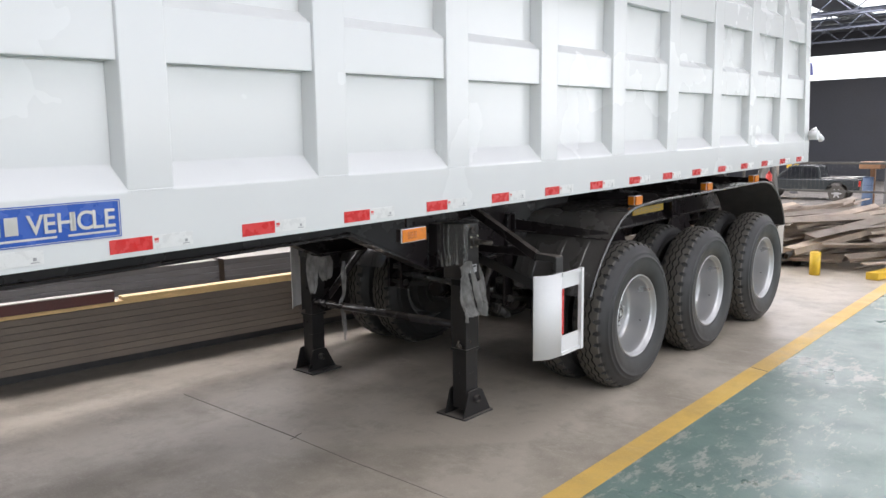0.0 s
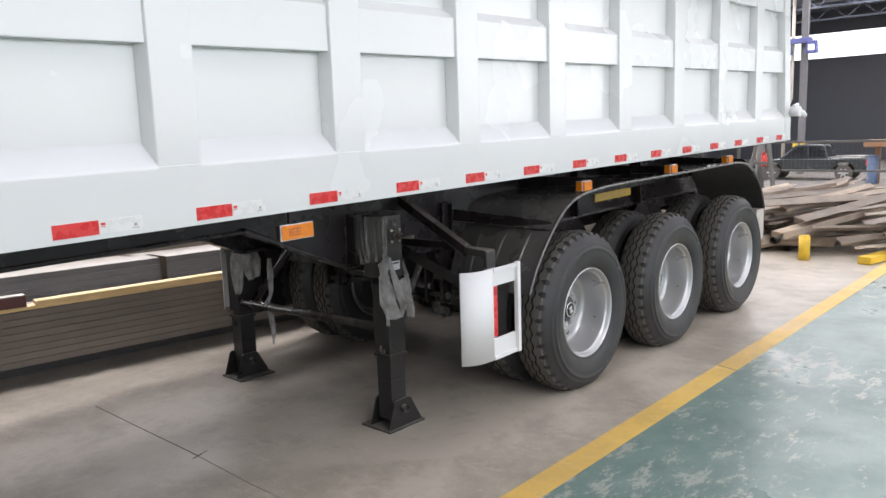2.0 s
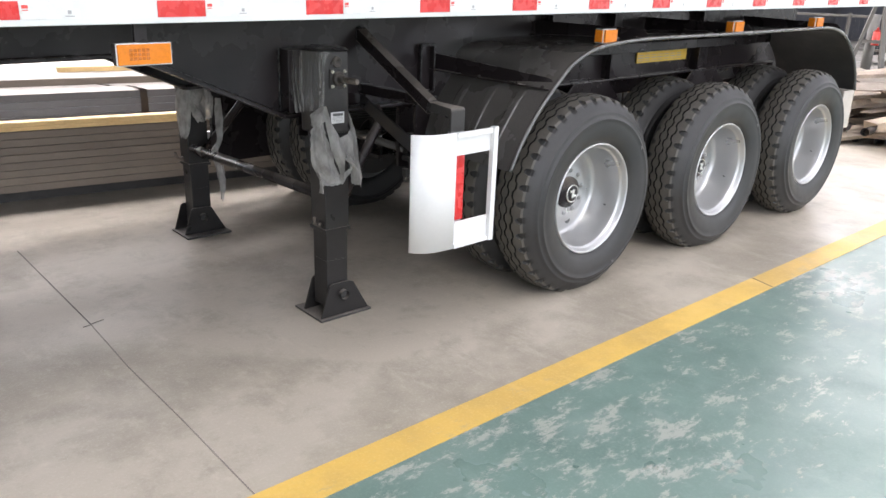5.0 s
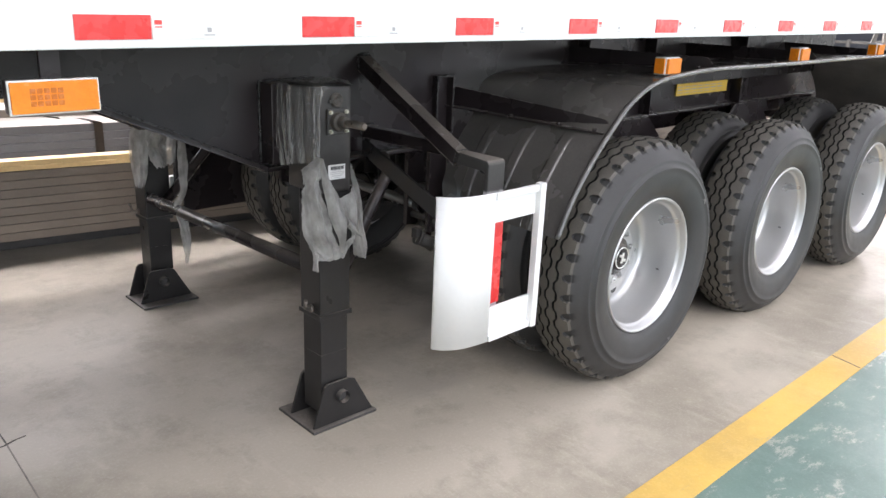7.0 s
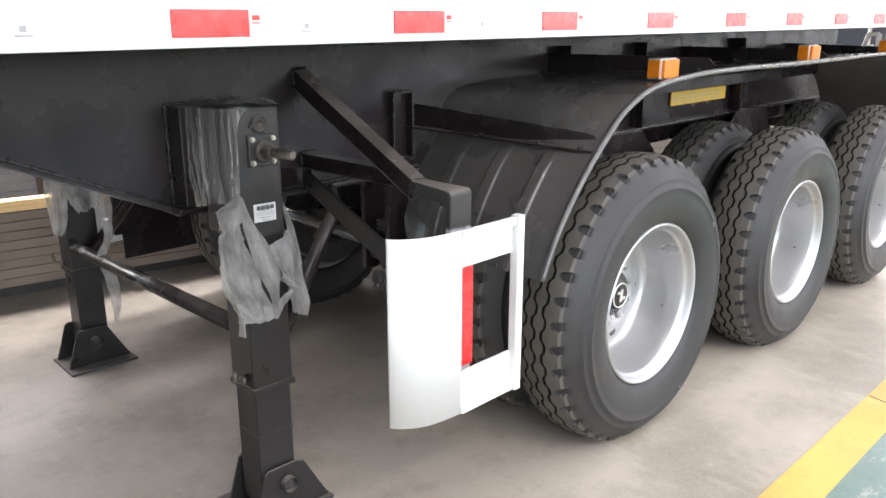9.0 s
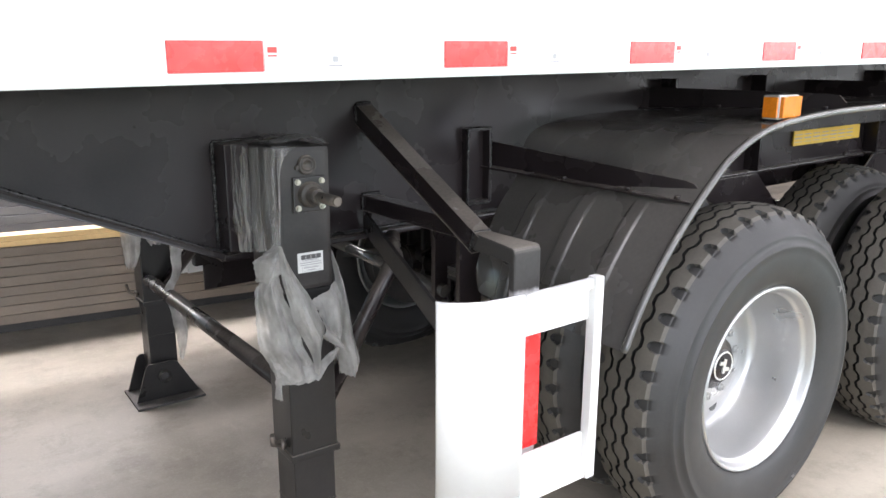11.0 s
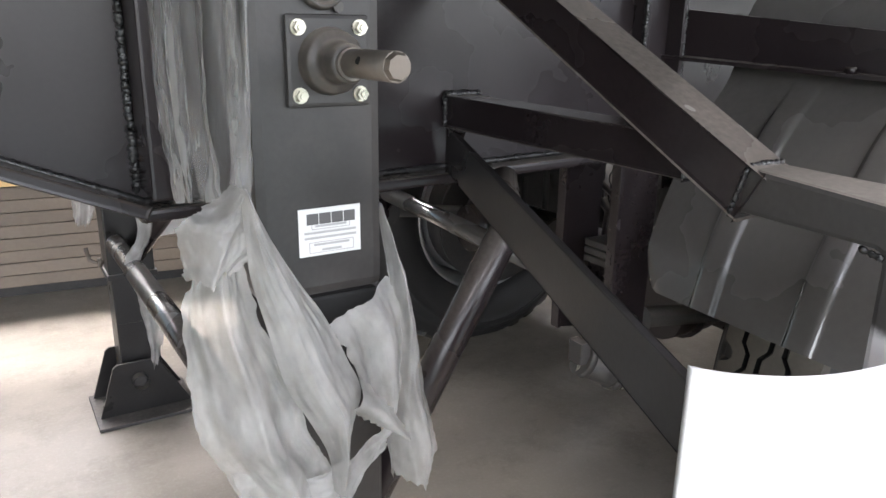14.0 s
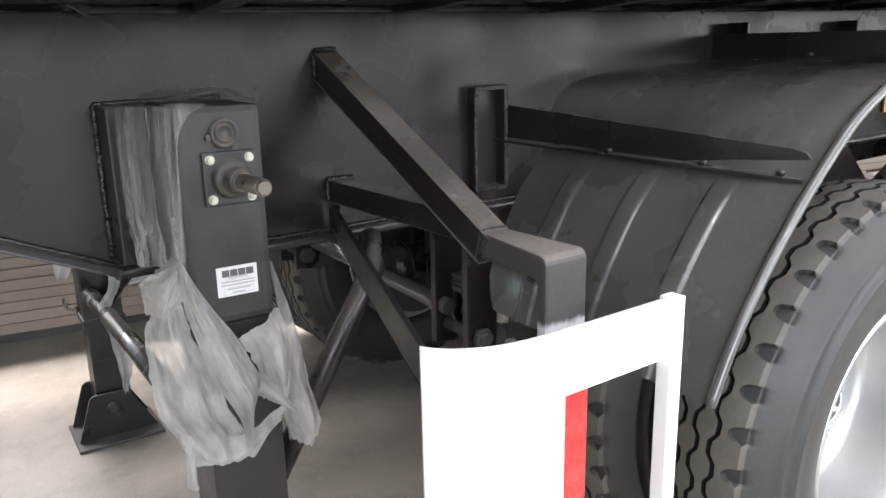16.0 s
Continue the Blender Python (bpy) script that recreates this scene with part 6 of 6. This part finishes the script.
def pickup(m):
    """A dark double-cab pickup, its nose towards +x of its own frame."""
    root = tagged(new("pickup_truck"), "dark green-grey double-cab pickup parked behind the fence", "car")
    body = add_prism(B(), [(-2.6, 0.45), (-2.62, 1.02), (-0.95, 1.04), (1.0, 1.04), (1.15, 1.03), (2.35, 0.93), (2.55, 0.80), (2.6, 0.45), (2.05, 0.42), (1.95, 0.72), (1.7, 0.86), (1.4, 0.86), (1.15, 0.72), (1.05, 0.42), (-1.15, 0.42), (-1.25, 0.72), (-1.5, 0.86), (-1.8, 0.86), (-2.05, 0.72), (-2.15, 0.42)], "y", -0.88, 0.88, 0.05)
    part("body", body, CAR_PAINT, root)
    cab = add_prism(B(), [(-0.95, 1.02), (-0.80, 1.62), (-0.6, 1.70), (0.35, 1.70), (0.55, 1.64), (1.25, 1.02)], "y", -0.76, 0.76, 0.05)
    part("cab", cab, CAR_PAINT, root)
    for s in (-1, 1):
        for o in ([(-0.80, 1.10), (-0.70, 1.55), (-0.08, 1.60), (-0.08, 1.10)], [(0.02, 1.10), (0.02, 1.60), (0.42, 1.58), (0.98, 1.10)]):
            part("window", add_prism(B(), o, "y", s * 0.765 - 0.006, s * 0.765 + 0.006, 0.003), CAR_GLASS, root)
        hb4 = B()
        add_prism(hb4, [(2.30, 0.76), (2.55, 0.74), (2.5, 0.86), (2.25, 0.90)], "y", s * 0.885 - 0.02, s * 0.885 + 0.006, 0.004)
        part("headlight", hb4, CHROME, root)
        tl = B()
        add_box(tl, (-2.64, s * 0.86 - 0.04, 0.72), (-2.56, s * 0.86 + 0.035, 0.98), 0.01)
        part("tail_light", tl, FIRE_RED, root)
        rb4 = B()
        add_tube(rb4, [(-0.95 + 0.0, s * 0.83, 1.10), (-2.5, s * 0.83, 1.10)], 0.022, 8)
        part("bed_rail", rb4, CHROME, root)
        for wx in (1.55, -1.65):
            tb4 = B()
            add_tube(tb4, [(wx, s * 0.66, 0.37), (wx, s * 0.89, 0.37)], 0.37, 28)
            w4 = part("wheel", tb4, RUBBER, root)
            rb4 = B()
            add_tube(rb4, [(wx, s * 0.88, 0.37), (wx, s * 0.905, 0.37)], 0.11, 16)
            for q in range(6):
                aa = q * math.tau / 6
                add_bar(rb4, (wx, s * 0.897, 0.37), (wx + 0.22 * math.cos(aa), s * 0.897, 0.37 + 0.22 * math.sin(aa)), 0.06, 0.012, 0, up=(0, 1, 0))
            part("rim", rb4, RIM, w4)
    root.matrix_world = m
    return root


pickup(pose(40.0, 10.05, ZL, 0, 0, 92) @ Matrix.Scale(1.09, 4))
col = tagged(new("column"), "grey steel hall column with a yellow banded foot", "column", kind="structure")
part("shaft", add_box(B(), (44.0, 11.66, ZL), (44.3, 12.0, 10.0), 0.01), COLUMN, col)
part("pipe", add_tube(B(), [(43.9, 12.75, ZL), (43.9, 12.75, 2.2), (43.9, 12.4, 3.0), (43.9, 12.4, 9.6)], 0.10, 10), SHEET_PALE, col)
for k in range(2):
    part("yellow_band", add_box(B(), (43.97, 11.55 + 0.42 * k, -0.8), (44.0, 11.82 + 0.42 * k, 0.45), 0.004), YELLOW_PAINT, col)
lampb = B()
add_box(lampb, (43.55, 11.35, 6.05), (43.95, 12.55, 6.35), 0.04)
flood = thing("flood_lamp", lampb, LAMP_GLARE, "twin flood lamp on the column, coloured with its violet-blue glare", "lamp")
for yy in (11.25, 12.65):
    hd = B()
    add_prism(hd, [(yy - 0.30, 5.45), (yy + 0.30, 5.45), (yy + 0.22, 6.15), (yy - 0.22, 6.15)], "x", 43.35, 43.75, 0.04)
    head = part("lamp_head", hd, LAMP_GLARE, flood)
    part("lens", add_box(B(), (43.33, yy - 0.16, 5.62), (43.352, yy + 0.16, 5.92), 0.01), LAMP_GLOW, head, "glowing white lens")
gr = B()
for (a, b) in (((12.6, 3.3, 0), (12.75, 3.0, 1.5)), ((12.6, 2.6, 0), (12.75, 2.85, 1.5)), ((12.65, 3.25, 0.4), (12.65, 2.65, 0.4)), ((12.7, 3.15, 0.9), (12.7, 2.75, 0.9)), ((12.75, 3.0, 1.5), (12.75, 2.85, 1.5))):
    add_bar(gr, a, b, 0.06, 0.06, 0.004)
thing("steel_trestle", gr, FENCE, "grey steel trestle standing by the heap", "trestle")
po2 = add_tube(B(), [(13.08, 3.09, 0.0), (13.08, 3.09, 1.34)], 0.085, 16)
thing("steel_post", po2, FENCE, "round grey steel post beside the fence", "post")
fe = B()
add_tube(fe, [(12.93, 2.96, 0.83), (12.93, 2.96, 0.85), (12.93, 2.96, 1.06)], 0.062, 18)
add_tube(fe, [(12.93, 2.96, 1.06), (12.93, 2.96, 1.09)], 0.04, 14)
add_tube(fe, [(12.93, 2.96, 1.09), (12.93, 2.96, 1.13)], 0.018, 10)
add_box(fe, (12.90, 2.98, 0.90), (13.02, 3.03, 0.93), 0.003)
thing("fire_extinguisher", fe, FIRE_RED, "red fire extinguisher hung on a grey post", "fire extinguisher")
bl = B()
add_tube(bl, [(26.0, 3.94, ZL), (26.0, 3.94, 0.46)], 0.17, 20)
for zz in (-0.05, 0.18, 0.455):
    add_tube(bl, [(26.0, 3.94, zz), (26.0, 3.94, zz + 0.02)], 0.178, 20)
thing("steel_drum", bl, BLUE_PAINT, "faded blue steel drum behind the fence", "drum")
machine = tagged(new("machine"), "faded orange machine head on a post behind the fence", "machine")
part("head", add_box(B(), (25.7, 3.52, 0.76), (26.5, 4.19, 1.0), 0.03), ORANGE_PAINT, machine)
part("post", add_box(B(), (26.3, 3.80, ZL), (26.45, 3.96, 0.76), 0.01), ORANGE_PAINT, machine)
gp = B()
add_box(gp, (26.0, 3.22, ZL), (26.2, 3.44, 1.0), 0.01)
add_box(gp, (25.96, 3.18, 0.98), (26.24, 3.48, 1.02), 0.005)
thing("steel_post", gp, COLUMN, "square grey steel post beside the machine", "post")
low = B()
add_box(low, (12.3, -2.0, 0.0), (12.7, 6.0, 0.34), 0.02)
for i in range(12):
    add_box(low, (12.28, -1.9 + i * 0.65, 0.34), (12.72, -1.5 + i * 0.65, 0.42), 0.01)
thing("low_kerb", low, COLUMN, "low grey concrete kerb behind the heap", "kerb")
